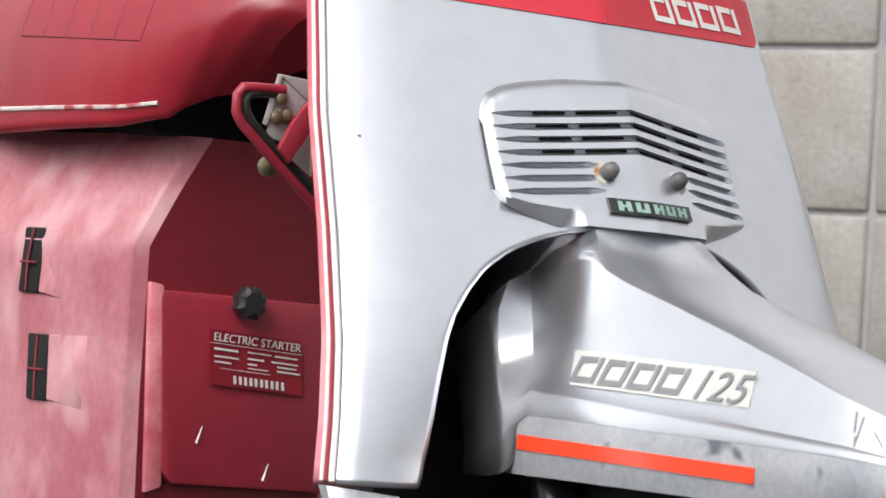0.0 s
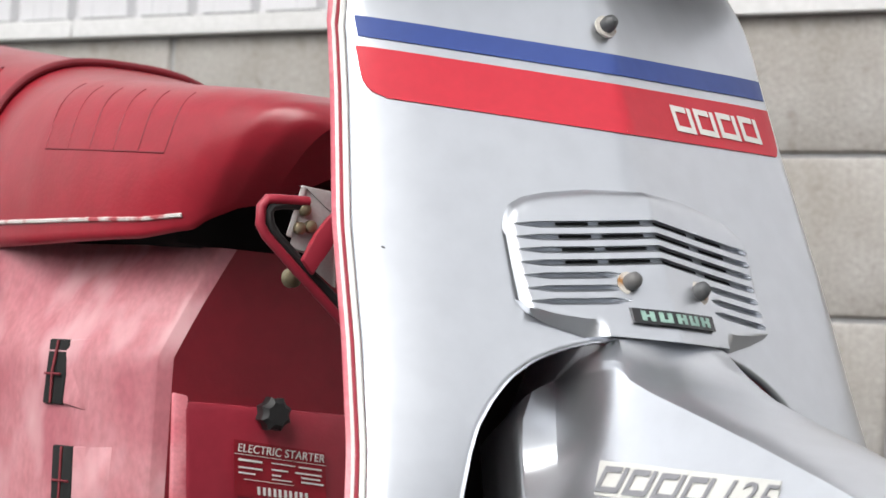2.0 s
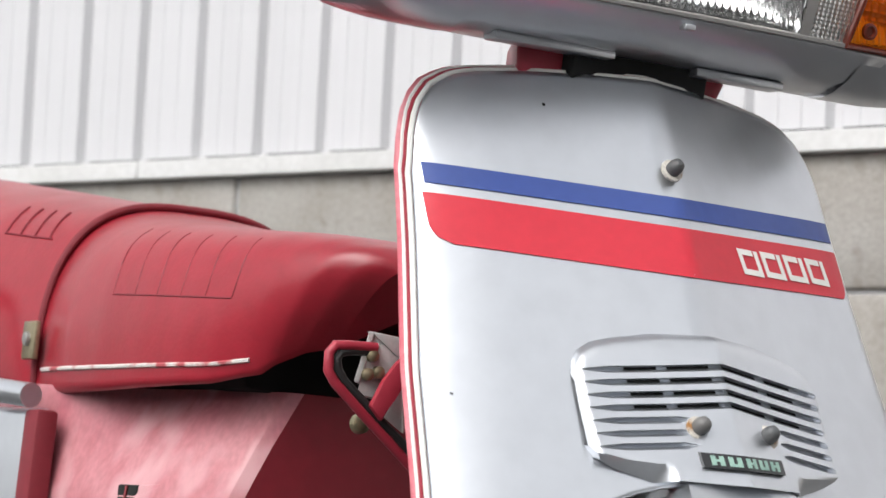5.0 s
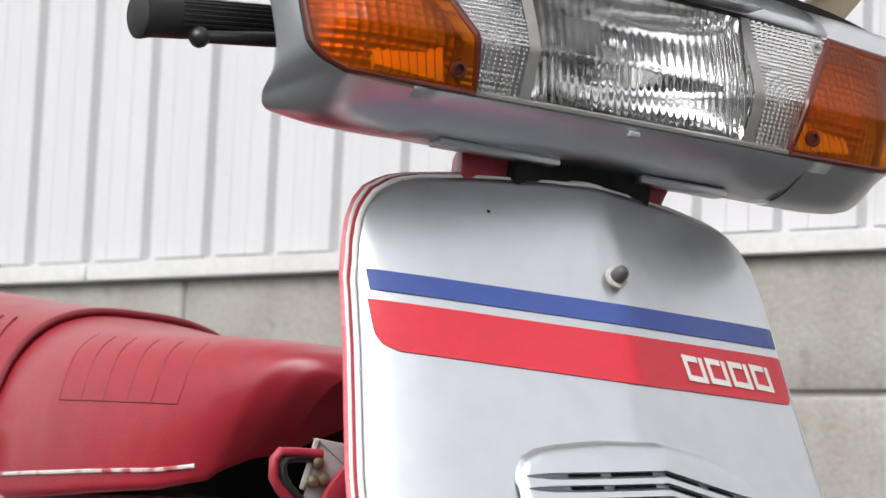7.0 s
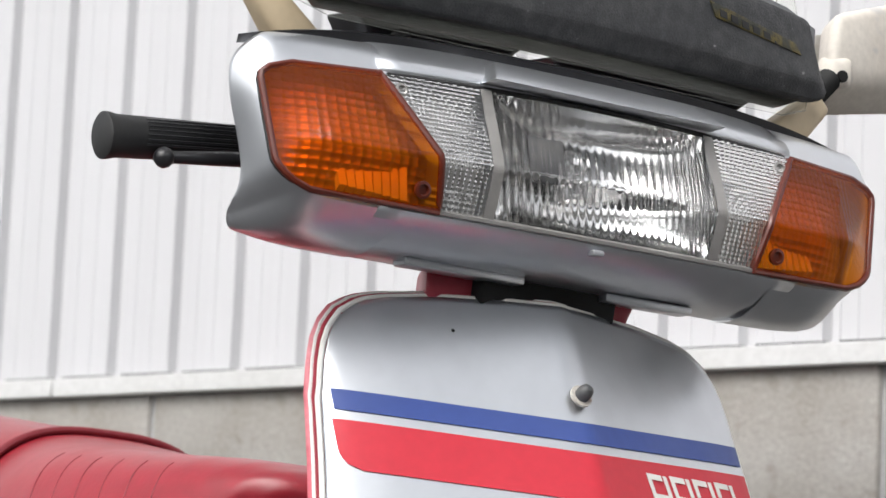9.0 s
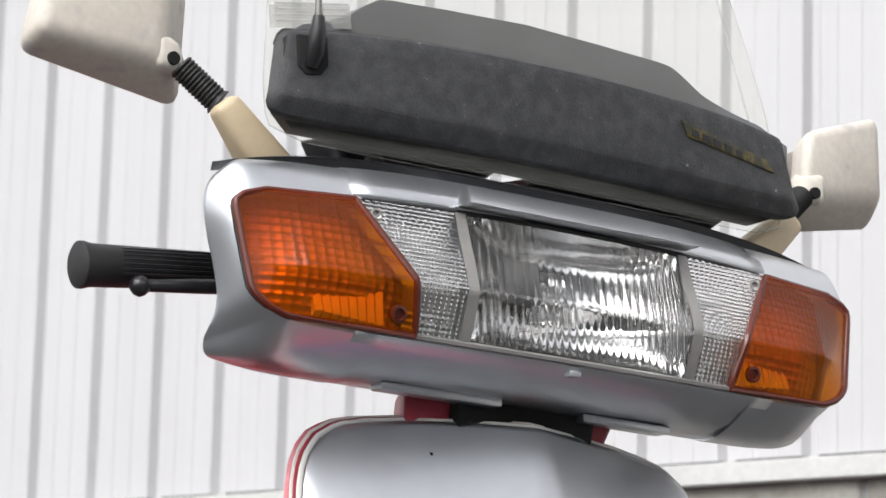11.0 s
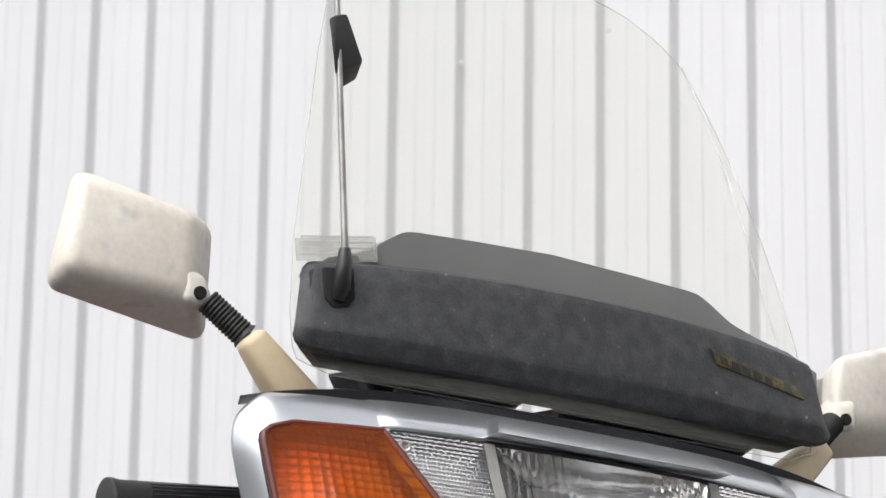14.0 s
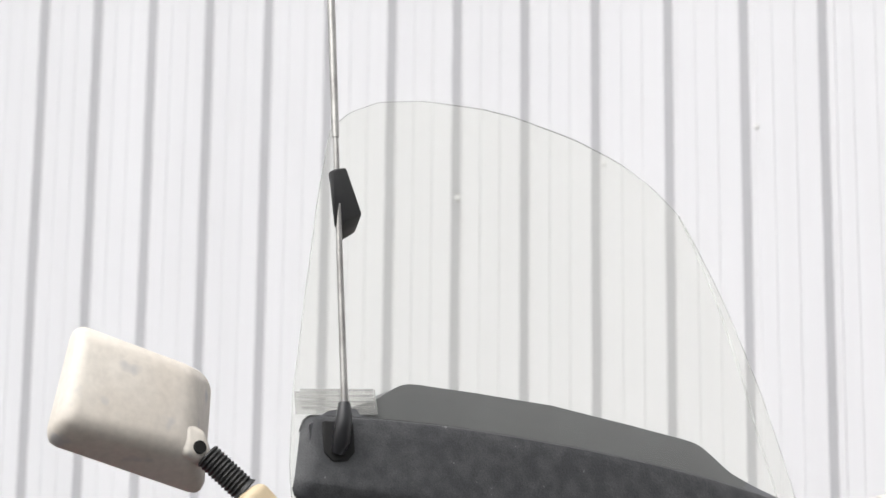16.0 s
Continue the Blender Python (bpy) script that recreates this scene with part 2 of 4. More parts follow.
def block(a, b, bevel=0.0, segments=2, m=None):
    """A box between two corners with rounded edges."""
    bm = bmesh.new()
    bmesh.ops.create_cube(bm, size=1)
    for v in bm.verts:
        v.co = Vector([(a[i] + b[i]) / 2 + v.co[i] * (b[i] - a[i]) for i in range(3)])
    if bevel:
        bmesh.ops.bevel(bm, geom=bm.edges, offset=bevel, segments=segments, profile=0.5, affect="EDGES")
    if m is not None:
        bm.transform(m)
    return bm


def prism(outline, thick, bevel=0.0, segments=2):
    """A flat plate from a closed outline of places, set back by thick."""
    bm = bmesh.new()
    t = Vector(thick)
    a, b = [bm.verts.new(p) for p in outline], [bm.verts.new(Vector(p) + t) for p in outline]
    bm.faces.new(a), bm.faces.new(list(reversed(b)))
    for i in range(len(a)):
        j = (i + 1) % len(a)
        bm.faces.new((a[j], a[i], b[i], b[j]))
    if bevel:
        bmesh.ops.bevel(bm, geom=bm.edges, offset=bevel, segments=segments, profile=0.5, affect="EDGES")
    return bm


def solid(corners, bevel=0.0, segments=3):
    """A six-sided body from eight corners: four round the front, four round the back."""
    bm = bmesh.new()
    v = [bm.verts.new(c) for c in corners]
    for q in ((0, 1, 2, 3), (7, 6, 5, 4), (0, 4, 5, 1), (1, 5, 6, 2), (2, 6, 7, 3), (3, 7, 4, 0)):
        bm.faces.new([v[i] for i in q])
    if bevel:
        bmesh.ops.bevel(bm, geom=bm.edges, offset=bevel, segments=segments, profile=0.5, affect="EDGES")
    return bm


def lathe(profile, n=16):
    """Turned about z from (radius, height) pairs."""
    verts = [(r * math.cos(2 * math.pi * j / n), r * math.sin(2 * math.pi * j / n), z) for r, z in profile for j in range(n)]
    faces = [(i * n + j, i * n + (j + 1) % n, (i + 1) * n + (j + 1) % n, (i + 1) * n + j) for i in range(len(profile) - 1) for j in range(n)]
    faces += [tuple(range(n - 1, -1, -1)), tuple((len(profile) - 1) * n + j for j in range(n))]
    return verts, faces


def moved(data, m):
    return [m @ Vector(v) for v in data[0]], data[1]


def lettering(text, size, m, mat, parent, name="lettering", squeeze=1.0, shear=0.0):
    cu = bpy.data.curves.new(name, "FONT")
    cu.body, cu.size, cu.extrude, cu.shear, cu.space_character = text, size, 0.0003, shear, 1.05
    ob = bpy.data.objects.new(name, cu)
    scene.collection.objects.link(ob)
    bpy.context.view_layer.update()
    me = bpy.data.meshes.new_from_object(ob.evaluated_get(bpy.context.evaluated_depsgraph_get()))
    bpy.data.objects.remove(ob)
    me.transform(m @ Matrix.Diagonal((squeeze, 1, 1, 1)))
    me.materials.clear()
    me.materials.append(mat)
    o = new(name, me)
    o.parent = parent
    return o


# ---- the setting ----
WALL_Y, RIB_X, PITCH = 3.233, -3.403, 0.12

ground = part("ground", grid(lambda u, v: ((u - 0.5) * 400, (v - 0.5) * 400, 0), 8, 8), ASPHALT)
tagged(ground, "dark grey asphalt ground beside the wall", "ground", kind="structure")


def siding_sheet(k0, k1, z0, z1):
    """White ribbed sheet: broad flats with a narrow groove after each, standing upright."""
    prof = []
    for k in range(k0, k1):
        x = RIB_X + k * PITCH
        prof += [(x - 0.001, 0.0), (x + 0.004, 0.015), (x + 0.014, 0.016), (x + 0.024, 0.001), (x + 0.0255, 0.0),
                 (x + 0.049, 0.0), (x + 0.050, 0.0012), (x + 0.051, 0.0), (x + 0.083, 0.0), (x + 0.084, 0.0012), (x + 0.085, 0.0)]
    n = len(prof)
    verts = [(x, WALL_Y + y, z) for z in (z0, z1) for x, y in prof]
    return verts, [(i, i + 1, n + i + 1, n + i) for i in range(n - 1)]


wall = part("wall_siding", siding_sheet(-45, 60, 1.016, 5.2), SIDING, smooth=False)
tagged(wall, "white ribbed metal sheet cladding above a block wall", "wall", kind="structure")
part("backing", block((-9, WALL_Y + 0.02, 0.98), (4.5, WALL_Y + 0.2, 5.2)), DARK, wall, smooth=False)
# flashing in two lengths with a joint
for a, b in ((-9, -3.2625), (-3.2605, 4.5)):
    part("flashing", block((a, WALL_Y - 0.012, 0.985), (b, WALL_Y + 0.018, 1.0125), 0.002, 1), TRIM, wall)
for x, z in ((-2.06, 1.92), (-2.303, 1.918), (-2.552, 1.919)):
    part("rivet", moved(lathe([(0.0045, 0), (0.004, 0.002), (0.002, 0.003)], 10), pose(x, WALL_Y, z, 90)), TRIM, wall)

base_wall = part("wall_block", block((-9, WALL_Y + 0.011, -0.1), (4.5, WALL_Y + 0.16, 1.0)), MORTAR, smooth=False)
tagged(base_wall, "stack-bonded concrete block wall with grey mortar joints", "wall", kind="structure")
part("wall_opposite", block((-14, -9.3, -0.1), (12, -9.0, 1.8)), PLASTER, smooth=False)
tagged(bpy.data.objects["wall_opposite"], "plain grey rendered wall across the yard", "wall", kind="structure")

# added out of view: blocks light and darkens what the shield's right half reflects
part("wall_side", block((3.6, -9.0, -0.1), (3.9, WALL_Y, 2.4)), PLASTER, smooth=False)
tagged(bpy.data.objects["wall_side"], "unseen grey wall added to darken right-facing surfaces", "wall", kind="structure")

# ---- the scooter, in its own axes: x to its left side, y to its rear, z up ----
S = pose(-1.281, 1.76, 0, 0, 2, 70)
scooter = tagged(new("scooter"), "old silver and red motor scooter with a clear windscreen", "scooter")
scooter.matrix_world = S

HALF = [(0.33, 0.236), (0.375, 0.229), (0.41, 0.221), (0.46, 0.212), (0.53, 0.2045), (0.61, 0.1985), (0.66, 0.1915), (0.70, 0.186), (0.74, 0.1815), (0.76, 0.180)]
TOP = [(0, 0.838), (0.045, 0.8372), (0.09, 0.8345), (0.125, 0.830), (0.143, 0.8255), (0.158, 0.8155), (0.167, 0.8035), (0.173, 0.789), (0.177, 0.771), (0.180, 0.748)]
ARCH = [(0.372, 0.1734), (0.377, 0.1709), (0.3984, 0.1641), (0.4164, 0.1599), (0.4455, 0.153), (0.4693, 0.146), (0.4862, 0.1389), (0.5024, 0.1279), (0.5183, 0.1137), (0.5311, 0.0955), (0.5406, 0.0732), (0.5471, 0.0494), (0.5525, 0.0)]


def shield_y(x, z):
    """Front of the leg shield: leaning back, with a keel down the middle and edges that roll back."""
    a = abs(x)
    half = lerp_table(HALF, z)
    edge, wide = max(0.0, a - (half - 0.012)), max(0.0, a - (half - 0.055))
    arch = max(0.0, 0.080 - (a - lerp_table(ARCH, z))) * min(1.0, max(0.0, (0.540 - z) / 0.15))
    crest = max(0.0, z - 0.775)
    return 0.495 * (z - 0.75) + 0.3 * (math.sqrt(a * a + 0.0000008) - 0.0009) + edge * edge * 24 + wide * wide * 1.6 + arch * arch * 3.0 + crest * crest * 0.3


def shield_point(side, u, s, grow=0.0, back=0.0, z0=0.372, cut=0.0):
    w = 1 - (1 - u) ** 1.5
    z = z0 + s * (0.838 - z0)
    inner = lerp_table(ARCH, z) + (cut if z < 0.60 else 0.0)
    for _ in range(6):
        x = inner + w * (lerp_table(HALF, z) - inner)
        z = z0 + s * (lerp_table(TOP, x) - z0)
    y = shield_y(x, z) + back
    if grow:
        x, z = x * (1 + grow / 0.19 * w), z + grow * s
    return Vector((side * x, y, z))


def both_sides(f, nu, nv):
    bm = bmesh.new()
    for side in (-1, 1):
        v, fc = grid(lambda u, s: f(side, u, s), nu, nv)
        vs = [bm.verts.new(p) for p in v]
        for q in fc:
            if len({tuple(round(c, 5) for c in v[i]) for i in q}) == 4:
                bm.faces.new([vs[i] for i in q])
    bmesh.ops.remove_doubles(bm, verts=bm.verts, dist=2e-5)
    return bm


ROWS = 110
shield = part("leg_shield", both_sides(lambda side, u, s: shield_point(side, u, s), 22, ROWS), SILVER, scooter, "silver painted leg shield with a keel")
solidify = shield.modifiers.new("thickness", "SOLIDIFY")
solidify.thickness, solidify.offset = 0.004, -1
inner = part("inner_shield", both_sides(lambda side, u, s: shield_point(side, u, s, 0.0055, 0.017, 0.372, 0.03), 16, 40), PINK_EDGE, scooter, "faded red inner leg shield")
solidify = inner.modifiers.new("thickness", "SOLIDIFY")
solidify.thickness, solidify.offset = 0.014, -1


def rim(grow, back):
    left = [shield_point(-1, 1, i / 40, grow, back) for i in range(41)]
    top = [shield_point(-1, 1 - i / 24, 1, grow, back) for i in range(1, 25)]
    line = left + top
    return line + [Vector((-p.x, p.y, p.z)) for p in reversed(line[:-1])]


part("edge_bead", tube(rim(0.0006, 0.0042), 0.0022, 8), WHITE_FILM, shield, "pale edge bead")
part("pinstripe", tube(rim(0.0022, 0.0085), 0.0016, 6), RED_PLASTIC, shield, "red pinstripe along the edge")
part("edge_lip", tube(rim(0.0036, 0.0105), 0.0016, 6), WHITE_FILM, shield, "pale edge lip")
# lower skirts under the seam
for side in (-1, 1):
    part("lower_skirt", slab(lambda u, v: (side * (0.186 + u * 0.047 - v * 0.004), shield_y(0.186 + u * 0.047, 0.369 - v * 0.08) + 0.004, 0.3695 - 0.004 * (1 - u) - v * 0.08), 8, 6, (0, 0.01, 0)), SILVER_OLD, scooter, "scuffed silver lower skirt")


def on_shield(x, z, lift):
    return Vector((x, shield_y(x, z) - lift, z))


def film(z_low, z_high, x_end, round_left, mat, name):
    def f(u, v):
        z = z_low + (z_high - z_low) * v
        cut = round_left * (1 - math.sqrt(max(0, 1 - (1 - min(1, (z - z_low) / max(round_left, 1e-6))) ** 2))) if round_left else 0
        x0, x1 = -(x_end - 0.0015) + cut, x_end - cut * 0.4
        x = x0 + (x1 - x0) * u
        return on_shield(x, z - 0.0068 * (1 - abs(x) / 0.176), 0.0009)
    return part(name, slab(f, 60, 10, (0, 0.0006, 0)), mat, shield)


film(0.7425, 0.7575, 0.1765, 0.0, BLUE_PAINT, "blue_stripe")
film(0.700, 0.7355, 0.179, 0.014, RED_PAINT, "red_stripe")


def slanted_mark(place, x, z, w, h, t, lean, gap, mat, parent):
    """A hollow slanted block, part of a maker's mark drawn as plain shapes."""
    def q(a, b):
        return place(x + a + lean * b, z + b)
    bars = [((0, 0), (t, h)), ((t, 0), (w, t)), ((w - t, t), (w, h)), ((t, h - t), (w - gap, h))]
    for (a0, b0), (a1, b1) in bars:
        part("mark", prism([q(a0, b0), q(a1, b0), q(a1, b1), q(a0, b1)], (0, 0.0005, 0)), mat, parent, smooth=False)


for k in range(4):
    slanted_mark(lambda a, b: on_shield(a, b, 0.0018), 0.056 + 0.0262 * k, 0.7035 + 0.0011 * k, 0.0225, 0.0185, 0.0042, -0.18, 0.006, WHITE_FILM, shield)


def bolt_at(p, r, parent, name="bolt", rust=True, m=None):
    turn = pose(*p, 63)
    if rust:
        part("bolt_seat", moved(lathe([(r * 1.5, -0.001), (r * 1.5, 0.0008), (r * 1.1, 0.0012)], 18), turn), RUST, parent, "rust-stained washer")
    return part(name, moved(lathe([(r, 0), (r, 0.006), (r * 0.8, 0.0095), (r * 0.35, 0.0115)], 18), turn), BOLT, parent, "grey domed bolt cap")


bolt_at((-0.003, 0.006, 0.770), 0.0057, shield)
part("chip", moved(lathe([(0.0016, 0), (0.0012, 0.0004)], 6), Matrix.Translation(on_shield(-0.083, 0.81, 0.0006)) @ pose(0, 0, 0, 63)), DARK, shield)
for x, z, dx, dz in ((-0.184, 0.596, 0.002, -0.0008),):
    part("scratch", tube([on_shield(x, z, 0.0004), on_shield(x + dx, z + dz, 0.0004)], 0.0007, 5), GREY_FILM, shield)

# ---- grille ----
GR_TOP = [(0, 0.6525), (0.04, 0.6500), (0.07, 0.6445), (0.085, 0.6400), (0.095, 0.6335), (0.0995, 0.6255), (0.1020, 0.6160)]
GR_LOW = [(0, 0.5500), (0.050, 0.5500), (0.057, 0.5480), (0.0605, 0.5475), (0.085, 0.5545), (0.097, 0.5600), (0.1020, 0.5680)]


def grille_y(x, z):
    """Plateau of the grille, proud of the shield, rolling down to it along the top and the sides."""
    a = abs(x)
    rise = min(1.0, max(0.0, min((lerp_table(GR_TOP, a) - z) / 0.009, (0.1025 - a) / 0.006)))
    rise = 0.06 + 0.94 * math.sqrt(max(0.0, 1 - (1 - rise) ** 2))
    # the lower corners are cut away to faces that look down
    u = min(1.0, max(0.0, (a - 0.0605) / 0.0375))
    cut = min(1.0, max(0.0, (a - 0.0500) / 0.009)) * min(1.0, max(0.0, (0.5602 + 0.0035 * u - z) / (0.0125 - 0.0055 * u)))
    rise *= 1 - 0.95 * cut
    return shield_y(x, z) - (0.0088 + 0.0045 * min(1.0, max(0.0, (0.592 - z) / 0.035))) * rise


def on_grille(x, z, lift=0.0):
    return Vector((x, grille_y(x, z) - lift, z))


GROOVE = 0.00865
GR_X = [-0.1020, -0.1012, -0.1000] + [-0.0990 + 0.0015 * k for k in range(133)] + [0.1000, 0.1012, 0.1020]


def groove_z(row, x):
    return 0.6200 - GROOVE * row + 0.0110 * max(0.0, 1 - abs(x) / 0.1) ** 1.15


def groove_open(row, x):
    """How far the groove of that row is open at x: nothing beyond its ends, which run out to a point."""
    if row < 4:
        left, right = min(1.0, (x + 0.0985) / 0.018), min(1.0, (0.0985 - x) / 0.004)
        return max(0.0, min(left, right))
    if x < 0.01:
        return max(0.0, min(1.0, (x + 0.0985) / 0.018, (-0.028 - x) / 0.010))
    return max(0.0, min(1.0, (x - 0.044) / 0.008, (0.0990 - x) / 0.004))


def grille_rows(x):
    """From the top edge downward: height and depth below the plateau."""
    a = abs(x)
    top, low = lerp_table(GR_TOP, a), lerp_table(GR_LOW, a)
    first = groove_z(0, x)
    rows = [(top, 0.0)] + [(top + (first + 0.0031 - top) * f, 0.0) for f in (0.12, 0.3, 0.55, 0.8)]
    for row in range(7):
        k, z = groove_open(row, x), groove_z(row, x)
        rows += [(z + 0.0021 * (0.25 + 0.75 * k), 0.0), (z + 0.0014 * k, 0.0058 * k), (z - 0.0010 * k, 0.0054 * k), (z - 0.0026 * (0.25 + 0.75 * k), 0.0)]
    last = rows[-1][0]
    rows += [(last + (low - last) * f, 0.0) for f in (0.14, 0.28, 0.42, 0.56, 0.70, 0.85)] + [(low, 0.0)]
    return [(min(z, top), d) for z, d in rows]


def grille_mesh():
    cols = [[on_grille(x, z, -d) for z, d in grille_rows(x)] + [Vector((x, shield_y(x, lerp_table(GR_LOW, abs(x))) + 0.006, lerp_table(GR_LOW, abs(x)) + 0.0015))] for x in GR_X]
    h = len(cols[0])
    return [p for c in cols for p in c], [(i * h + j, i * h + j + 1, (i + 1) * h + j + 1, (i + 1) * h + j) for i in range(len(cols) - 1) for j in range(h - 1)]


grille = part("front_grille", grille_mesh(), SILVER, scooter, "silver louvred front grille", crease=24)
# slot openings: near-black sheets in the grooves, painted as their shaded depth
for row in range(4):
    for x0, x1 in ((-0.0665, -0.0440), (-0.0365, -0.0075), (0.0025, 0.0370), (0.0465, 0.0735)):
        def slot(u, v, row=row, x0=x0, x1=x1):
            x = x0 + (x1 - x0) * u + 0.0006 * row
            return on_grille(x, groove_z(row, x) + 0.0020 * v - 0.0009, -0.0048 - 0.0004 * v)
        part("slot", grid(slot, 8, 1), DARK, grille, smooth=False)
bolt_at(on_grille(-0.0265, 0.5865, -0.001), 0.0060, grille)
bolt_at(on_grille(0.0310, 0.5855, -0.001), 0.0060, grille)


def badge_at(a, b, lift):
    return on_grille(-0.0320 + 0.0680 * a, 0.5605 + 0.0100 * b, lift)


part("badge", slab(lambda u, v: badge_at(u, v, 0.0030), 16, 2, (0, 0.005, 0)), BLACK_GLOSS, grille, "black badge bar")
for k in range(5):
    a = 0.085 + 0.178 * k
    for a0, a1, b0, b1 in ((0.0, 0.045, 0.2, 0.85), (0.085, 0.13, 0.2, 0.85), (0.045, 0.085, 0.45 if k % 2 == 0 else 0.2, 0.62 if k % 2 == 0 else 0.4)):
        part("badge_mark", prism([badge_at(a + p, q, 0.0036) for p, q in ((a0, b0), (a1, b0), (a1, b1), (a0, b1))], (0, 0.0006, 0)), GREEN, grille, smooth=False)

# inner wheel arch: near-black sheet, the shade of the gap put into its colour
part("inner_arch", slab(lambda u, v: ((u - 0.5) * 0.33, 0.0 + 0.1 * math.sin(math.pi * u) - 0.06 * (1 - v), 0.30 + 0.315 * v), 12, 6, (0, 0.02, 0)), DARK, scooter, "inner wheel arch, shade in its colour")

# ---- front fender ----
# right half, from the crease at its rear to the nose: ridge x y z, foot of the flank x y z
FLANK = [
    (0.0472, -0.0991, 0.5475, 0.0850, -0.1052, 0.4414), (0.0530, -0.1150, 0.5335, 0.0836, -0.1190, 0.4406), (0.0556, -0.1340, 0.5228, 0.0818, -0.1380, 0.4396),
    (0.0533, -0.1540, 0.5155, 0.0800, -0.1580, 0.4385), (0.0500, -0.2054, 0.5019, 0.0752, -0.2090, 0.4357), (0.0484, -0.2648, 0.4862, 0.0695, -0.2710, 0.4323),
    (0.0470, -0.3241, 0.4695, 0.0638, -0.3300, 0.4291), (0.0455, -0.3620, 0.4578, 0.0585, -0.3840, 0.4262), (0.0380, -0.4150, 0.4420, 0.0470, -0.4250, 0.4220), (0.0160, -0.4600, 0.4250, 0.0200, -0.4650, 0.4120)]


def flank_ends(s):
    """Ridge and foot of the flank at the share s of its length, from the rear crease to the nose edge."""
    y = -0.1052 + (-0.384 + 0.1052) * s
    for p, q in zip(FLANK, FLANK[1:]):
        if y >= q[4] or q is FLANK[-1]:
            k = (y - p[4]) / (q[4] - p[4])
            r = [m + (n - m) * k for m, n in zip(p, q)]
            return Vector((-r[0], r[1], r[2])), Vector((-r[3], r[4], r[5]))


def flank(s, f, out=0.0):
    a, b = flank_ends(s)
    p = a + (b - a) * f
    return Vector((p.x - out, p.y, p.z))


def on_flank(y, z, out=0.0012):
    s = (y + 0.1052) / -0.2788
    for _ in range(5):
        a, b = flank_ends(s)
        f = (z - a.z) / (b.z - a.z)
        s += ((a.y + (b.y - a.y) * f) - y) / 0.2788
    return flank(s, f, out)


def fender_mesh():
    cols = []
    for rx, ry, rz, fx, fy, fz in FLANK:
        crown = 0.0050 if ry > -0.33 else 0.003
        a, b = Vector((rx, ry, rz)), Vector((fx, fy, fz))
        half = [Vector((0, ry, rz + crown)), Vector((rx * 0.55, ry, rz + crown * 0.72)), Vector((rx - 0.004, ry, rz + 0.0008)), a + (b - a) * 0.022]
        half += [a + (b - a) * f for f in (0.06, 0.3, 0.55, 0.8, 0.975)]
        drop = 0.0150 - 0.0125 * min(1.15, (-0.1052 - fy) / 0.2788)
        half += [b + Vector((0.0030, -0.002, -0.0012)), b + Vector((0.0042, -0.002, -0.0035)), b + Vector((0.0044, -0.002, -0.0035 - drop)), b + Vector((0.001, 0, -0.0045 - drop))]
        cols.append(half)
    # behind the crease a band flares out, rolls over and runs back under the shield
    cols[0][3:9] = [Vector((0.0515, -0.0680, 0.5340))] + [Vector((0.0540, -0.0430, 0.5180)).lerp(Vector((0.0850, -0.1052, 0.4414)), f) for f in (0.0, 0.25, 0.5, 0.75, 0.975)]
    band_x = [(0.380, 0.0955), (0.4344, 0.0950), (0.4856, 0.0930), (0.510, 0.0800)]
    band_y = [(0.380, -0.1000), (0.4040, -0.0960), (0.510, -0.0565)]

    def rear(out, shift, top, low):
        zs = [top + (low - top) * f for f in (0.0, 0.155, 0.31, 0.465, 0.60, 0.65, 0.70, 0.80, 1.0)]
        half = [Vector((0, -0.05 + shift, 0.5500)), Vector((0.02, -0.05 + shift, 0.549)), Vector((0.036, -0.05 + shift, 0.544)), Vector((0.052, -0.038 + shift, top + 0.010))]
        return half + [Vector((lerp_table(band_x, z) + out, lerp_table(band_y, z) + shift, z)) for z in zs]
    back = [rear(0.0, 0.0, 0.5090, 0.3880), rear(0.0012, 0.0045, 0.5055, 0.3850), rear(0.0008, 0.0110, 0.5000, 0.3830), rear(0.000, 0.0280, 0.4850, 0.3800), rear(-0.004, 0.060, 0.4700, 0.379)]
    cols = list(reversed(back)) + cols
    full = [[Vector((-p.x, p.y, p.z)) for p in reversed(c[1:])] + c for c in cols]
    w = len(full[0])
    return [p for r in full for p in r], [(j * w + i, j * w + i + 1, (j + 1) * w + i + 1, (j + 1) * w + i) for j in range(len(full) - 1) for i in range(w - 1)]


fender = part("front_fender", fender_mesh(), SILVER, scooter, "silver wedge-shaped front fender", crease=34)
sol = fender.modifiers.new("thickness", "SOLIDIFY")
sol.thickness, sol.offset = 0.003, -1

for side in (-1, 1):
    def strip(s, drop, out=0.0045, side=side):
        p = flank(s, 1.0, out)
        return Vector((p.x if side < 0 else -p.x, p.y, p.z - drop))
    part("rub_strip", slab(lambda u, v: strip(-0.058 + 1.32 * u, 0.0175 - 0.0165 * u + (0.0410 - 0.006 * u) * v, 0.0040 + 0.0022 * math.sin(math.pi * v)), 30, 6, (0.006 if side < 0 else -0.006, 0, 0)), SILVER_OLD, fender, "scuffed grey rub strip")
    part("reflector", slab(lambda u, v: strip(-0.012 + 0.800 * u, 0.0318 - 0.0100 * u + 0.0096 * v, 0.0072), 12, 2, (0.003 if side < 0 else -0.003, 0, 0)), ORANGE, fender, "orange reflector strip")

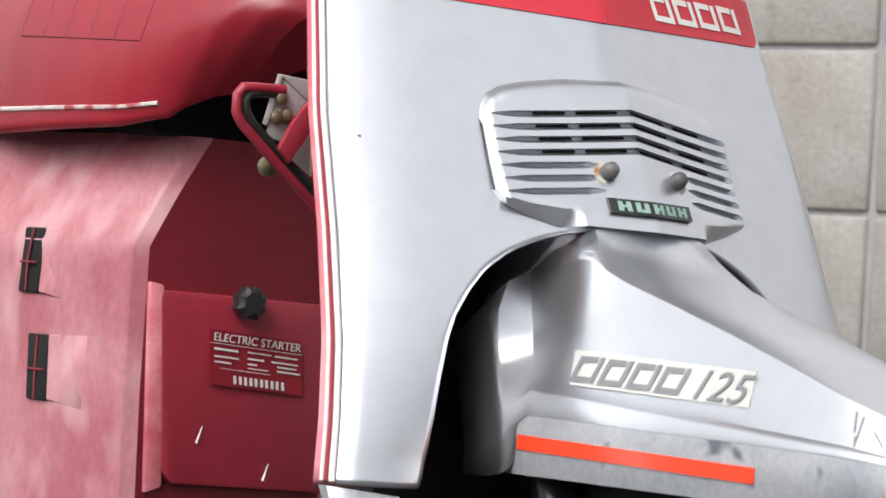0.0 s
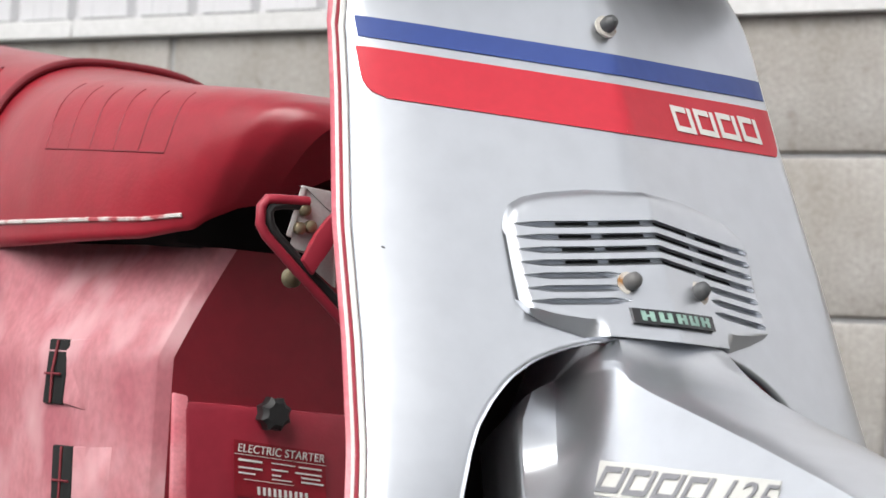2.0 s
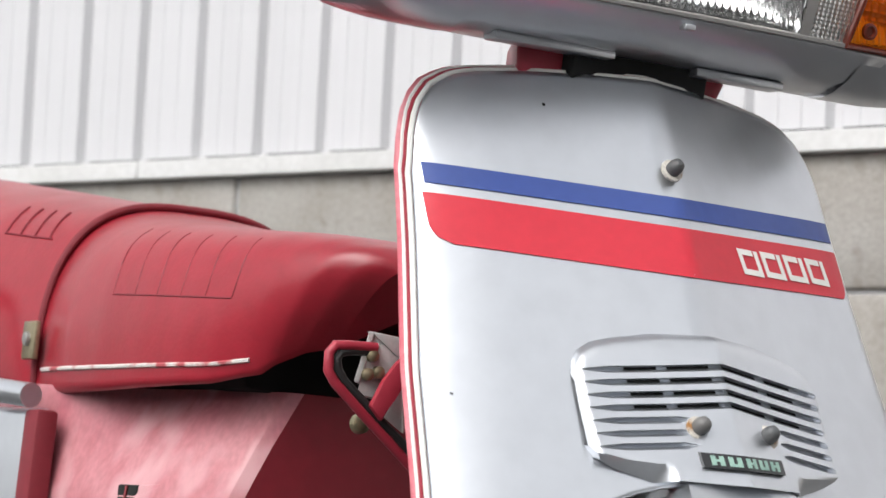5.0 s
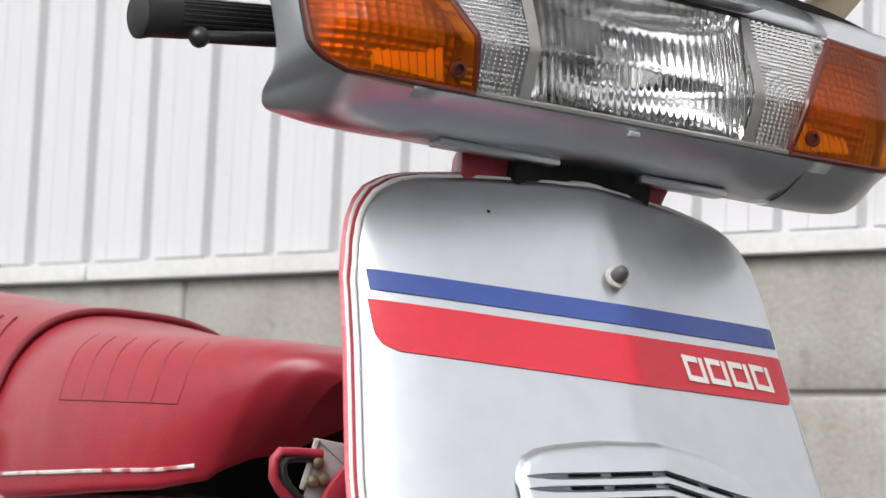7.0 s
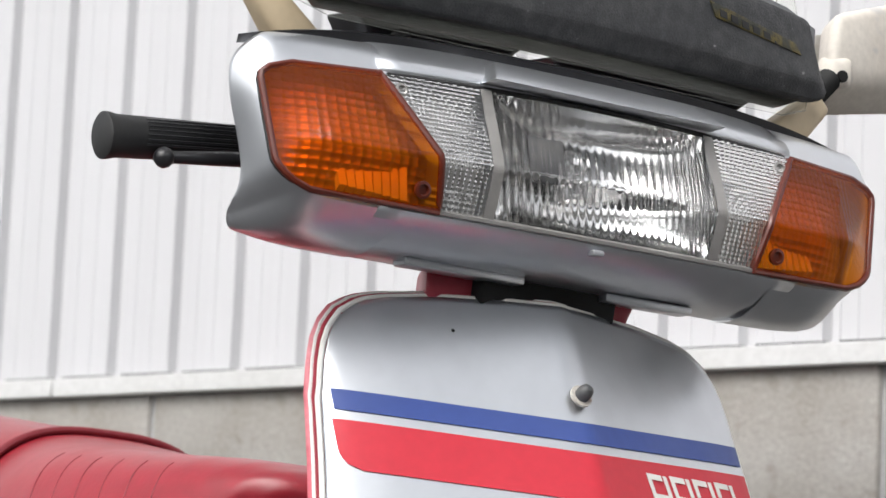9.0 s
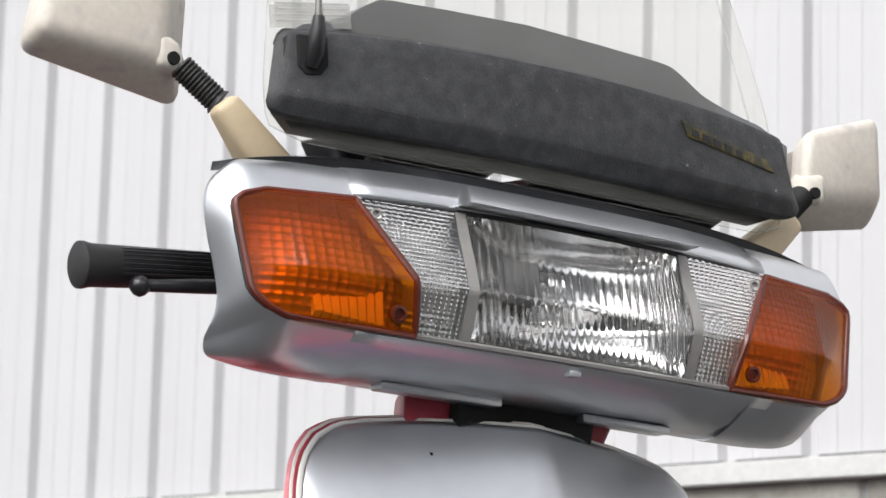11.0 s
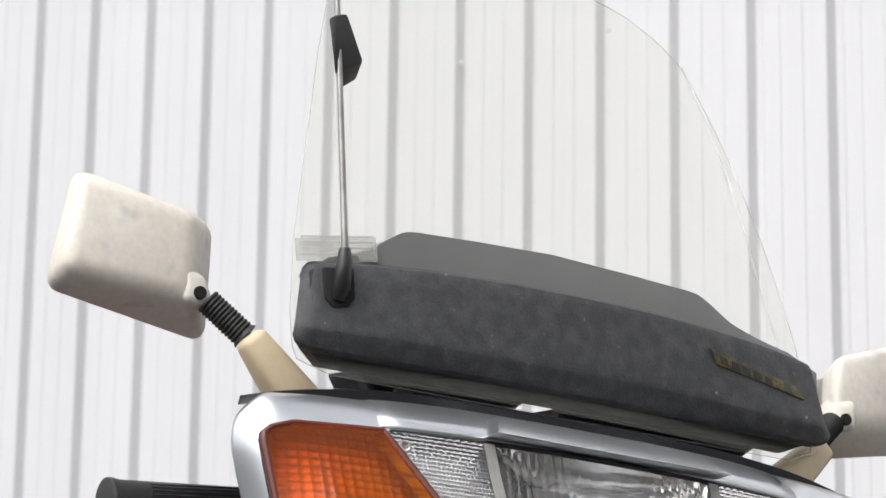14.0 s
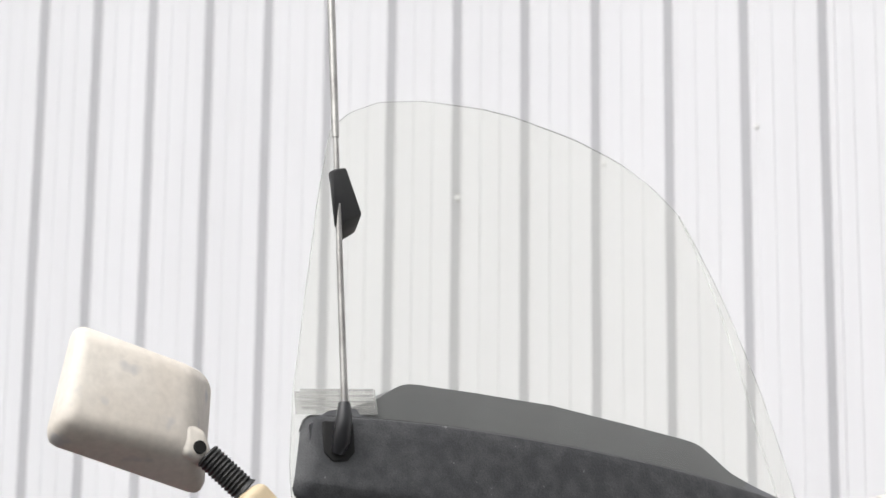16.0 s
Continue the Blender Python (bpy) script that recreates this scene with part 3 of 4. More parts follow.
part("decal_film", slab(lambda u, v: on_flank(-0.1330 - 0.1640 * u - 0.006 * (1 - v), 0.4452 - 0.0030 * u + 0.0225 * v, 0.0008), 16, 3, (0.0006, 0, 0)), BEIGE_FILM, fender, "yellowed clear decal film")
for k in range(4):
    slanted_mark(lambda a, b: on_flank(-a, b, 0.0016), 0.1385 + 0.0265 * k, 0.4475 - 0.0006 * k, 0.0222, 0.0170, 0.0038, 0.2, 0.006, GREY_FILM, fender)
foot, along, up = on_flank(-0.2480, 0.4448, 0.0016), on_flank(-0.2900, 0.4440, 0.0016), on_flank(-0.2480, 0.4650, 0.0016)
ax = (along - foot).normalized()
ay = (up - foot) - ax * (up - foot).dot(ax)
ay.normalize()
lettering("125", 0.0285, Matrix.Translation(foot) @ Matrix((ax, ay, ax.cross(ay))).transposed().to_4x4(), GREY_FILM, fender, "number_decal", 1.12, 0.25)
for k, (y, z, dy, dz) in enumerate(((-0.384, 0.4465, -0.006, -0.012), (-0.390, 0.4440, -0.004, -0.014), (-0.402, 0.436, -0.01, -0.008), (-0.392, 0.4325, -0.003, -0.006))):
    part("scrape", tube([on_flank(y, z, 0.0002), on_flank(y + dy, z + dz, 0.0002)], 0.0007, 5), GREY_FILM, fender)


def tyre(r, w):
    prof = [(r - 0.05 + 0.05 * math.cos(a), w * math.sin(a)) for a in [math.pi * (i / 12 - 0.5) * 1.15 for i in range(13)]]
    n = 40
    verts = [(x, q * math.cos(2 * math.pi * j / n), q * math.sin(2 * math.pi * j / n)) for q, x in prof for j in range(n)]
    return verts, [(i * n + j, i * n + (j + 1) % n, (i + 1) * n + (j + 1) % n, (i + 1) * n + j) for i in range(len(prof) - 1) for j in range(n)]


for y in (-0.19, 1.02):
    wheel = part("wheel", moved(tyre(0.212, 0.045), pose(0, y, 0.212)), BLACK, scooter, "black rubber scooter tyre")
    part("rim", moved(lathe([(0.02, -0.03), (0.15, -0.03), (0.165, -0.04), (0.165, 0.04), (0.15, 0.03), (0.02, 0.03)], 32), pose(0, y, 0.212, 0, 90)), STEEL, wheel, "steel wheel rim")
for side in (-1, 1):
    part("fork_leg", tube([(side * 0.06, -0.19, 0.21), (side * 0.055, -0.06, 0.44)], 0.016, 12), BLACK_GLOSS, scooter)

# ---- handlebar cover ----
def lens_y(x, z):
    """Front of the lamp glasses: a slight sweep, with a fold across at two fifths of the height."""
    sweep = 0.019 * (x / 0.25) ** 2
    fold = 0.026 * (z - 0.916) / 0.06 if z > 0.916 else 0.011 * (0.916 - z) / 0.036
    straight = 0.011 + 0.015 * (z - 0.88) / 0.096
    f = min(1.0, max(0.0, (abs(x) - 0.222) / 0.036))
    return sweep - 0.016 + fold * (1 - f) + straight * f


def cover_section(x):
    q = (x / 0.27) ** 2
    low_z, top_z = 0.8785 + 0.003 * q, 0.9775 - 0.008 * q
    trim_z = 1.0095 - 0.021 * q * q
    yb, yt = lens_y(x, low_z), lens_y(x, top_z)
    pts = [(yb, low_z), (yb - 0.001, low_z - 0.002), (yb + 0.001, low_z - 0.005), (yb + 0.027, low_z - 0.0190), (0.056, 0.8535), (0.083, 0.8545), (0.090, 0.861),
           (0.125, 0.872), (0.132, 0.93), (0.120, 0.970), (0.062, trim_z - 0.003), (0.047 + 0.014 * q, trim_z - 0.0015), (0.0425 + 0.014 * q, trim_z - 0.004),
           (yt + 0.006, top_z + 0.012), (yt + 0.001, top_z + 0.006), (yt, top_z)]
    pts.append((lens_y(x, 0.928), 0.928))
    return pts


xs = [-0.18 + 0.02 * i for i in range(19)]
secs = [cover_section(x) for x in xs]
w = len(secs[0])
verts = [(x * (1 - 1.6 * max(0.0, y - 0.032)), y, z) for x, s in zip(xs, secs) for y, z in s]
faces = [(j * w + i, (j + 1) * w + i, (j + 1) * w + i + 1, j * w + i + 1) for j in range(len(xs) - 1) for i in range(w - 2)]
cover = part("handlebar_cover", (verts, faces), SILVER, scooter, "silver handlebar cover round the lamps")
sol = cover.modifiers.new("thickness", "SOLIDIFY")
sol.thickness, sol.offset = 0.003, -1
part("brow", solid([(-0.101, -0.0075, 0.9800), (0.101, -0.0075, 0.9800), (0.086, 0.0195, 0.9985), (-0.086, 0.0195, 0.9985), (-0.101, 0.012, 0.9790), (0.101, 0.012, 0.9790), (0.086, 0.034, 0.9985), (-0.086, 0.034, 0.9985)], 0.0012, 2), SILVER, cover, "raised silver brow over the headlight")
part("top_trim", slab(lambda u, v: ((u * 2 - 1) * (0.272 - 0.04 * v), 0.042 + 0.014 * (u * 2 - 1) ** 2 + 0.028 * v, 1.0095 - 0.021 * (u * 2 - 1) ** 4 + 0.0015 + 0.005 * math.sin(math.pi * min(1, v * 1.4) * 0.6)), 40, 4, (0, 0.002, -0.006)), BLACK_GLOSS, cover, "black top trim")
for x0, x1, z in ((-0.131, -0.030, 0.8495), (-0.027, 0.039, 0.8550), (0.041, 0.119, 0.8485)):
    part("under_lip", block((x0, 0.047, z), (x1, 0.064, z + 0.0060), 0.0014, 2), SILVER, cover, "grey lip under the cover")
part("catch", block((-0.009, -0.0065, 0.8690), (0.001, 0.002, 0.8735), 0.0015), SILVER_OLD, cover)

# lamps: cavities, bowls, glasses
def lamp_sheet(x0, x1, push, nu, nv, wave=None, z0=0.8795, z1=0.9765):
    def f(u, v):
        z = z0 + (z1 - z0) * v
        a, b = (x0(z) if callable(x0) else x0), (x1(z) if callable(x1) else x1)
        x = a + (b - a) * u
        q = (x / 0.27) ** 2
        zz = 0.8795 + 0.003 * q + (z - 0.8795) / 0.097 * (0.097 - 0.011 * q)
        return Vector((x, lens_y(x, zz) + push + (wave(x, zz) if wave else 0.0), zz))
    return grid(f, nu, nv)


def slant(z):
    """Inner edge of the amber glass."""
    return 0.136 + 0.007 * (z - 0.88) / 0.038 if z < 0.918 else 0.143 + 0.036 * (z - 0.918) / 0.058


# edge of the amber glass x z, outer line of the cheek x y z, from the top round to the underside
CHEEK = [
    (0.174, 0.9738, 0.1740, 0.0485, 1.0005), (0.215, 0.9725, 0.2150, 0.0500, 0.9985), (0.240, 0.9712, 0.2416, 0.0490, 0.9955), (0.2545, 0.9685, 0.2590, 0.0460, 0.9920), (0.2640, 0.9625, 0.2695, 0.0500, 0.9835), (0.2675, 0.9550, 0.2778, 0.0500, 0.9723), (0.2660, 0.9450, 0.2796, 0.0500, 0.9581),
    (0.2640, 0.9350, 0.2758, 0.0500, 0.9390), (0.2615, 0.9210, 0.2690, 0.0500, 0.9167), (0.2580, 0.9050, 0.2640, 0.0510, 0.8976), (0.2535, 0.8930, 0.2622, 0.0560, 0.8850), (0.2465, 0.8870, 0.2610, 0.0660, 0.8760),
    (0.2385, 0.8825, 0.2590, 0.0760, 0.8690), (0.2310, 0.8800, 0.2550, 0.0800, 0.8610), (0.2220, 0.8785, 0.2440, 0.0820, 0.8580), (0.2000, 0.8772, 0.2130, 0.0830, 0.8548), (0.1600, 0.8762, 0.1650, 0.0830, 0.8543)]
OUTER = [(0.8795, 0.232), (0.8846, 0.2445), (0.8914, 0.2530), (0.8992, 0.2570), (0.933, 0.2625), (0.9612, 0.2670), (0.9673, 0.2665), (0.9724, 0.2600), (0.9765, 0.2450)]


def outer(z):
    return lerp_table(OUTER, z)


headlight = part("headlight", lamp_sheet(-0.093, 0.093, 0.0, 330, 60, lambda x, z: 0.0007 * math.sin((x - 0.10 * (z - 0.916) * (1 if z > 0.916 else -3)) * (880 if z > 0.916 else 980)) + 0.00012 * math.sin(x * 210 + z * 300)), HEAD_GLASS, scooter, "clear fluted headlight glass")
headlight.visible_shadow = False


def bowl(u, v):
    x, z = (u * 2 - 1) * 0.0925, 0.880 + 0.096 * v
    return Vector((x, lens_y(x, z) + 0.003 + 0.062 * (1 - (u * 2 - 1) ** 2) * (1 - (v * 2 - 1) ** 4), z))


part("reflector_bowl", grid(bowl, 32, 24), LAMP_BOWL, headlight, "polished reflector bowl")
part("bulb_shield", moved(lathe([(0.004, -0.02), (0.010, -0.012), (0.012, 0.0), (0.009, 0.012), (0.003, 0.016)], 18), pose(-0.012, 0.03, 0.928, 90)), CHROME, headlight, "bright bulb shield")
part("beam_block", block((-0.066, 0.006, 0.918), (-0.034, 0.009, 0.946), 0.002), BOLT, headlight)
part("rim_low", tube([(x, lens_y(x, 0.879) - 0.0006, 0.8795 + 0.003 * (x / 0.27) ** 2) for x in [-0.224 + 0.014 * i for i in range(33)]], 0.0022, 6), LAMP_GREY, cover)
part("gasket", tube([(x, lens_y(x, 0.977) + 0.0, 0.9770 - 0.008 * (x / 0.27) ** 2) for x in [-0.24 + 0.02 * i for i in range(25)]], 0.0020, 6), BLACK, cover, "black lamp gasket")
for side in (-1, 1):
    edge = [(outer(z) + 0.001, z) for z in [0.8795 + 0.0048 * i for i in range(21)]]
    part("gasket", tube([(side * x, lens_y(x, z) + 0.0004, 0.8825 + (z - 0.8795) * 0.888) for x, z in edge], 0.0018, 6), BLACK, cover, "black lamp gasket")
    # pillar between headlight and small lamp
    part("pillar", lamp_sheet(lambda z: side * 0.0925, lambda z: side * 0.1015, -0.0012, 4, 24, lambda x, z: 0.0004 * math.sin(z * 3000)), LAMP_GREY, headlight, "ribbed grey pillar")
    side_lamp = part("position_lamp", lamp_sheet(lambda z: side * 0.102, lambda z: side * (slant(z) - 0.001), -0.001, 40, 170, lambda x, z: 0.0004 * math.sin(z * 2000) + 0.0004 * math.sin(x * (1500 if z < 0.912 else 2300))), CLEAR_LENS, scooter, "clear ribbed position lamp glass")
    side_lamp.visible_shadow = False
    part("lamp_back", lamp_sheet(lambda z: side * 0.1005, lambda z: side * (slant(z) + 0.002), 0.014, 12, 40, lambda x, z: 0.0006 * math.sin(z * 1400) + 0.0006 * math.sin(x * 1400)), LAMP_SILVER, side_lamp, "pale lamp back")
    part("screw", moved(lathe([(0.0052, 0), (0.0052, 0.0025), (0.0035, 0.003), (0.003, 0.0012)], 14), pose(side * 0.165, lens_y(0.165, 0.962) + 0.001, 0.9625, 80)), STEEL, side_lamp, "cross-head screw")
    signal = part("turn_signal", lamp_sheet(lambda z: side * slant(z), lambda z: side * outer(z), -0.003, 120, 90, lambda x, z: (0.00022 * (math.sin(x * 1400) + math.sin(z * 1400)) if z > 0.925 and abs(x) < 0.235 else 0.0002 * math.sin(x * 1100) if abs(x) < 0.235 else 0.00008 * math.sin(x * 500 + z * 900))), AMBER_GLASS, scooter, "amber turn signal glass")
    signal.visible_shadow = False
    ring = [(slant(z), z) for z in [0.8795 + 0.00485 * i for i in range(21)]] + [(outer(z), z) for z in [0.9765 - 0.00485 * i for i in range(21)]]
    part("signal_rim", tube([Vector((side * x, lens_y(x, z) - 0.0025, 0.8795 + 0.003 * (x / 0.27) ** 2 + (z - 0.8795) / 0.097 * (0.097 - 0.011 * (x / 0.27) ** 2))) for x, z in ring], 0.0026, 8, closed=True), AMBER_RIM, signal, "dark amber rim")

    def facet(u, v, side=side):
        z = 0.8780 + 0.099 * v
        x = 0.132 + (outer(z) - 0.010 - 0.132) * u
        return Vector((side * x, lens_y(x, z) + 0.024 - 0.005 * math.sin(u * math.pi) + 0.0011 * (abs(math.sin(x * 430)) + abs(math.sin(z * 520))), z))
    part("signal_back", grid(facet, 150, 120), LAMP_SILVER, signal, "pale lamp back")
    for k in range(8):
        xa = 0.154 + 0.0066 * k
        part("facet", solid([Vector((side * x, lens_y(x, z) + d, z)) for x, z, d in ((xa, 0.8865 + 0.0006 * k, 0.011), (xa + 0.0052, 0.8865 + 0.0006 * k, 0.012), (xa + 0.0052, 0.911 - 0.0008 * k, 0.0235), (xa, 0.911 - 0.0008 * k, 0.0225), (xa, 0.8865, 0.016), (xa + 0.0052, 0.8865, 0.016), (xa + 0.0052, 0.909, 0.027), (xa, 0.909, 0.027))]), LAMP_WHITE, signal, smooth=False)
    part("screw", moved(lathe([(0.0062, 0), (0.0062, 0.003), (0.0042, 0.0034), (0.0036, 0.001)], 14), pose(side * 0.153, lens_y(0.153, 0.893) - 0.003, 0.8925, 97)), AMBER_RIM, signal, "sunken screw")
    # end cheek: from the edge of the amber glass out to the waisted side and down into the lower wing
    def cheek(u, v, side=side):
        k = u * (len(CHEEK) - 1)
        i = min(int(k), len(CHEEK) - 2)
        f = k - i
        rows = [CHEEK[max(0, min(len(CHEEK) - 1, i + d))] for d in (-1, 0, 1, 2)]
        ax, az, bx, by, bz = [0.5 * (2 * q + (r - p) * f + (2 * p - 5 * q + 4 * r - t) * f * f + (3 * q - p - 3 * r + t) * f ** 3) for p, q, r, t in zip(*rows)]
        a, b = Vector((ax, lens_y(ax, az) - 0.0008, az)), Vector((bx, by, bz))
        c = Vector((bx * 0.845, 0.118, 0.928 + (bz - 0.928) * 0.9))
        low, high = min(1.0, max(0.0, (u - 0.76) / 0.14)), min(1.0, max(0.0, (0.24 - u) / 0.12))
        m = a.lerp(b, 0.55) + Vector((0.0006, -0.0016, 0.0040 * high - 0.0100 * low))
        p = v * 4
        if p < 2:
            f = p / 2
            q = a * (1 - f) ** 2 + (m * 2 - a * 0.5 - b * 0.5) * 2 * f * (1 - f) + b * f * f
        else:
            f = (p - 2) / 2
            q = b.lerp(c, f)
        return Vector((side * q.x, q.y, q.z))
    part("end_cheek", grid(cheek, 78, 20), SILVER, cover, "silver flared end of the cover", crease=70)
part("lamp_floor", block((-0.1, 0.008, 0.8760), (0.1, 0.045, 0.878)), LAMP_GREY, cover)

# ---- steering neck, grips, lever ----
neck = part("steering_neck", solid([(-0.101, 0.068, 0.862), (0.088, 0.068, 0.862), (0.064, 0.075, 0.80), (-0.094, 0.075, 0.80), (-0.046, 0.17, 0.87), (0.09, 0.17, 0.87), (0.07, 0.19, 0.78), (-0.04, 0.19, 0.78)], 0.006), RED_PLASTIC, scooter, "red steering neck cover")
part("neck_gap", solid([(-0.060, 0.054, 0.868), (0.058, 0.054, 0.868), (0.058, 0.064, 0.80), (-0.060, 0.064, 0.80), (-0.06, 0.11, 0.868), (0.06, 0.11, 0.868), (0.05, 0.11, 0.80), (-0.07, 0.11, 0.80)], 0.003), DARK, neck, "black lock bracket")
for side in (-1, 1):
    a, b = Vector((side * 0.170, 0.172, 0.9435)), Vector((side * 0.3135, 0.170, 0.9275))
    grip = part("grip", tube([a, a + (b - a) * 0.06, a + (b - a) * 0.94, b - (b - a) * 0.02, b, b + (b - a) * 0.012], 0.0150, 24, taper=[0.0135, 0.0135, 0.0158, 0.0172, 0.0172, 0.0145]), BLACK, scooter, "black ribbed rubber grip")
    for k in range(-3, 4):
        off = Vector((0, -0.0148 * math.cos(radians(k * 13 + 12)), 0.0148 * math.sin(radians(k * 13 + 12))))
        part("rib", tube([a + (b - a) * 0.1 + off, a + (b - a) * 0.8 + off * 1.03], 0.0009, 5), BLACK_GLOSS, grip)
    lever = part("brake_lever", tube([(side * 0.175, 0.155, 0.9300), (side * 0.232, 0.150, 0.9215), (side * 0.269, 0.151, 0.9165)], 0.0056, 12, taper=[0.0062, 0.0055, 0.0046]), BLACK_GLOSS, scooter, "black brake lever with a ball end")
    part("ball_end", moved(lathe([(0.001, -0.0078), (0.0045, -0.0063), (0.0072, -0.003), (0.0078, 0), (0.0072, 0.003), (0.0045, 0.0063), (0.001, 0.0078)], 16), pose(side * 0.2735, 0.151, 0.9155)), BLACK_GLOSS, lever)

# ---- mirrors ----
for side in (-1, 1):
    c = [(0.2930, 0.096, 1.0640), (0.3900, 0.101, 1.0705), (0.3830, 0.104, 1.1420), (0.2935, 0.098, 1.1270), (0.2570, 0.142, 1.0400), (0.3915, 0.140, 1.0600), (0.3720, 0.142, 1.1560), (0.2560, 0.142, 1.1360)]
    if side > 0:
        c = [(0.276, 0.098, 1.0630), (0.377, 0.118, 1.0820), (0.368, 0.116, 1.1530), (0.284, 0.104, 1.1240), (0.287, 0.134, 1.0370), (0.389, 0.152, 1.0590), (0.382, 0.152, 1.1480), (0.292, 0.138, 1.1160)]
    corners = [Vector((side * x, y, z)) for x, y, z in c]
    mirror = part("mirror", solid(corners, 0.0110, 4), CREAM, scooter, "weathered cream rear-view mirror")
    part("glass", prism([Vector((side * x, y, z)) for x, y, z in (((0.290, 0.1535, 1.060), (0.372, 0.1535, 1.076), (0.364, 0.1535, 1.138), (0.296, 0.1535, 1.112)) if side > 0 else ((0.272, 0.1424, 1.060), (0.376, 0.1416, 1.080), (0.362, 0.1428, 1.144), (0.272, 0.1428, 1.126)))], (0, 0.001, 0)), MIRROR, mirror, "mirror glass", smooth=False)
    part("knuckle", solid([Vector((side * x, y + 0.018, z + 0.003)) for x, y, z in ((0.272, 0.080, 1.056), (0.300, 0.078, 1.058), (0.300, 0.079, 1.084), (0.281, 0.082, 1.080), (0.268, 0.10, 1.058), (0.298, 0.11, 1.06), (0.30, 0.115, 1.09), (0.280, 0.1, 1.085))], 0.006, 3), CREAM, mirror)
    part("hole", moved(lathe([(0.0048, -0.002), (0.0048, 0.0006), (0.0046, 0.001)], 16), pose(side * 0.2875, 0.0958, 1.0690, 90)), DARK, mirror, "dark adjusting hole")
    p, q = Vector((side * 0.279, 0.102, 1.066)), Vector((side * 0.252, 0.092, 1.0425))
    ribs = [p + (q - p) * (i / 24) for i in range(25)]
    part("boot", tube(ribs, 0.009, 16, taper=[0.0100 if i % 2 else 0.0086 for i in range(24)] + [0.0108]), BLACK, mirror, "black ribbed rubber boot")
    part("arm", solid([Vector((side * x, y, z)) for x, y, z in ((0.2625, 0.074, 1.0335), (0.2465, 0.074, 1.0485), (0.190, 0.072, 1.003), (0.232, 0.072, 0.998), (0.2625, 0.092, 1.0335), (0.2465, 0.092, 1.0485), (0.19, 0.098, 1.003), (0.232, 0.098, 0.998))], 0.006, 3), CREAM_ARM, mirror, "yellowed cream mirror arm")

# ---- charcoal case, clear screen, rod ----
CASE_TOP = [(0, 1.1065), (0.06, 1.1060), (0.12, 1.1045), (0.17, 1.1015), (0.205, 1.0985), (0.24, 1.0955)]


def case_point(u, v):
    x = (u * 2 - 1)
    x = 0.2365 * math.copysign(1 - (1 - abs(x)) ** 1.35, x)
    a = abs(x)
    r = max(0.0, (a - 0.2215) / 0.0150)
    pull = 0.011 * (1 - math.sqrt(max(0.0, 1 - r * r)))
    z0, z1 = 1.0305 + pull * 0.8, lerp_table(CASE_TOP, a) - pull * (2.0 if x > 0 else 1.1)
    y = 0.0350 + 0.16 * a * a + 0.006 * r ** 2
    prof = [(0.012, 0.0), (0.006, 0.004), (0.0025, 0.03), (0.0, 0.20), (-0.0005, 0.25), (0.0, 0.5), (0.0015, 0.9), (0.003, 0.965), (0.006, 0.992), (0.013, 1.0)]
    k = v * (len(prof) - 1)
    i = min(int(k), len(prof) - 2)
    f = k - i
    dy, t = (prof[i][0] + (prof[i + 1][0] - prof[i][0]) * f, prof[i][1] + (prof[i + 1][1] - prof[i][1]) * f)
    lean = (a / 0.2365) ** 2
    return Vector((x * (1 - 0.040 * t * lean ** 3), y + 0.012 * t * lean + (dy + (0.006 * (1 - t / 0.2) if t < 0.2 else 0)) * (1 - 0.9 * r), z0 + (z1 - z0) * t))


def case_face(x, z):
    return 0.0350 + 0.16 * x * x + 0.012 * (z - 1.0305) / 0.07 * (x / 0.2365) ** 2


case = part("fairing_case", grid(case_point, 60, 27), CASE, scooter, "weathered charcoal plastic fairing case")
part("case_back", solid([(-0.215, 0.0600, 1.036), (0.215, 0.0600, 1.036), (0.205, 0.0640, 1.090), (-0.205, 0.0640, 1.090), (-0.19, 0.075, 1.036), (0.19, 0.075, 1.036), (0.19, 0.080, 1.09), (-0.19, 0.080, 1.09)]), CASE_LIP, case)
part("seam", tube([case_point(i / 50, 0.985) + Vector((0, -0.0006, 0.0004)) for i in range(51)], 0.0011, 5), BLACK, case)
part("lower_lip", slab(lambda u, v: ((u * 2 - 1) * (0.225 - 0.020 * v), 0.048 + 0.12 * ((u * 2 - 1) * 0.23) ** 2 + 0.012 * v, 1.0345 - 0.0090 * v), 30, 3, (0, 0.01, 0)), CASE_LIP, case, "grey lower lip")
part("lower_line", tube([Vector(((i / 15 - 1) * 0.224, 0.048 + 0.12 * ((i / 15 - 1) * 0.23) ** 2, 1.0350)) for i in range(31)], 0.0016, 5), BLACK, case)


LID_TOP = [(0, 1.1490), (0.07, 1.1460), (0.12, 1.1425), (0.132, 1.1405), (0.142, 1.1345), (0.160, 1.1215), (0.178, 1.1135), (0.205, 1.1030), (0.224, 1.0880)]


def hump(u, v):
    a = (u * 2 - 1)
    x = a * 0.224
    top = lerp_table(LID_TOP, abs(x))
    prof = [(0.070, 0.0), (0.080, 0.75), (0.088, 1.0), (0.125, 1.0), (0.14, 0.0)]
    k = v * 4
    i = min(int(k), 3)
    f = k - i
    y, t = prof[i][0] + (prof[i + 1][0] - prof[i][0]) * f, prof[i][1] + (prof[i + 1][1] - prof[i][1]) * f
    y = 0.062 + (y - 0.062) * (1 - 0.95 * abs(a) ** 5)
    return Vector((x, y - 0.2 * x * x, 1.05 + (top - 1.05) * t))


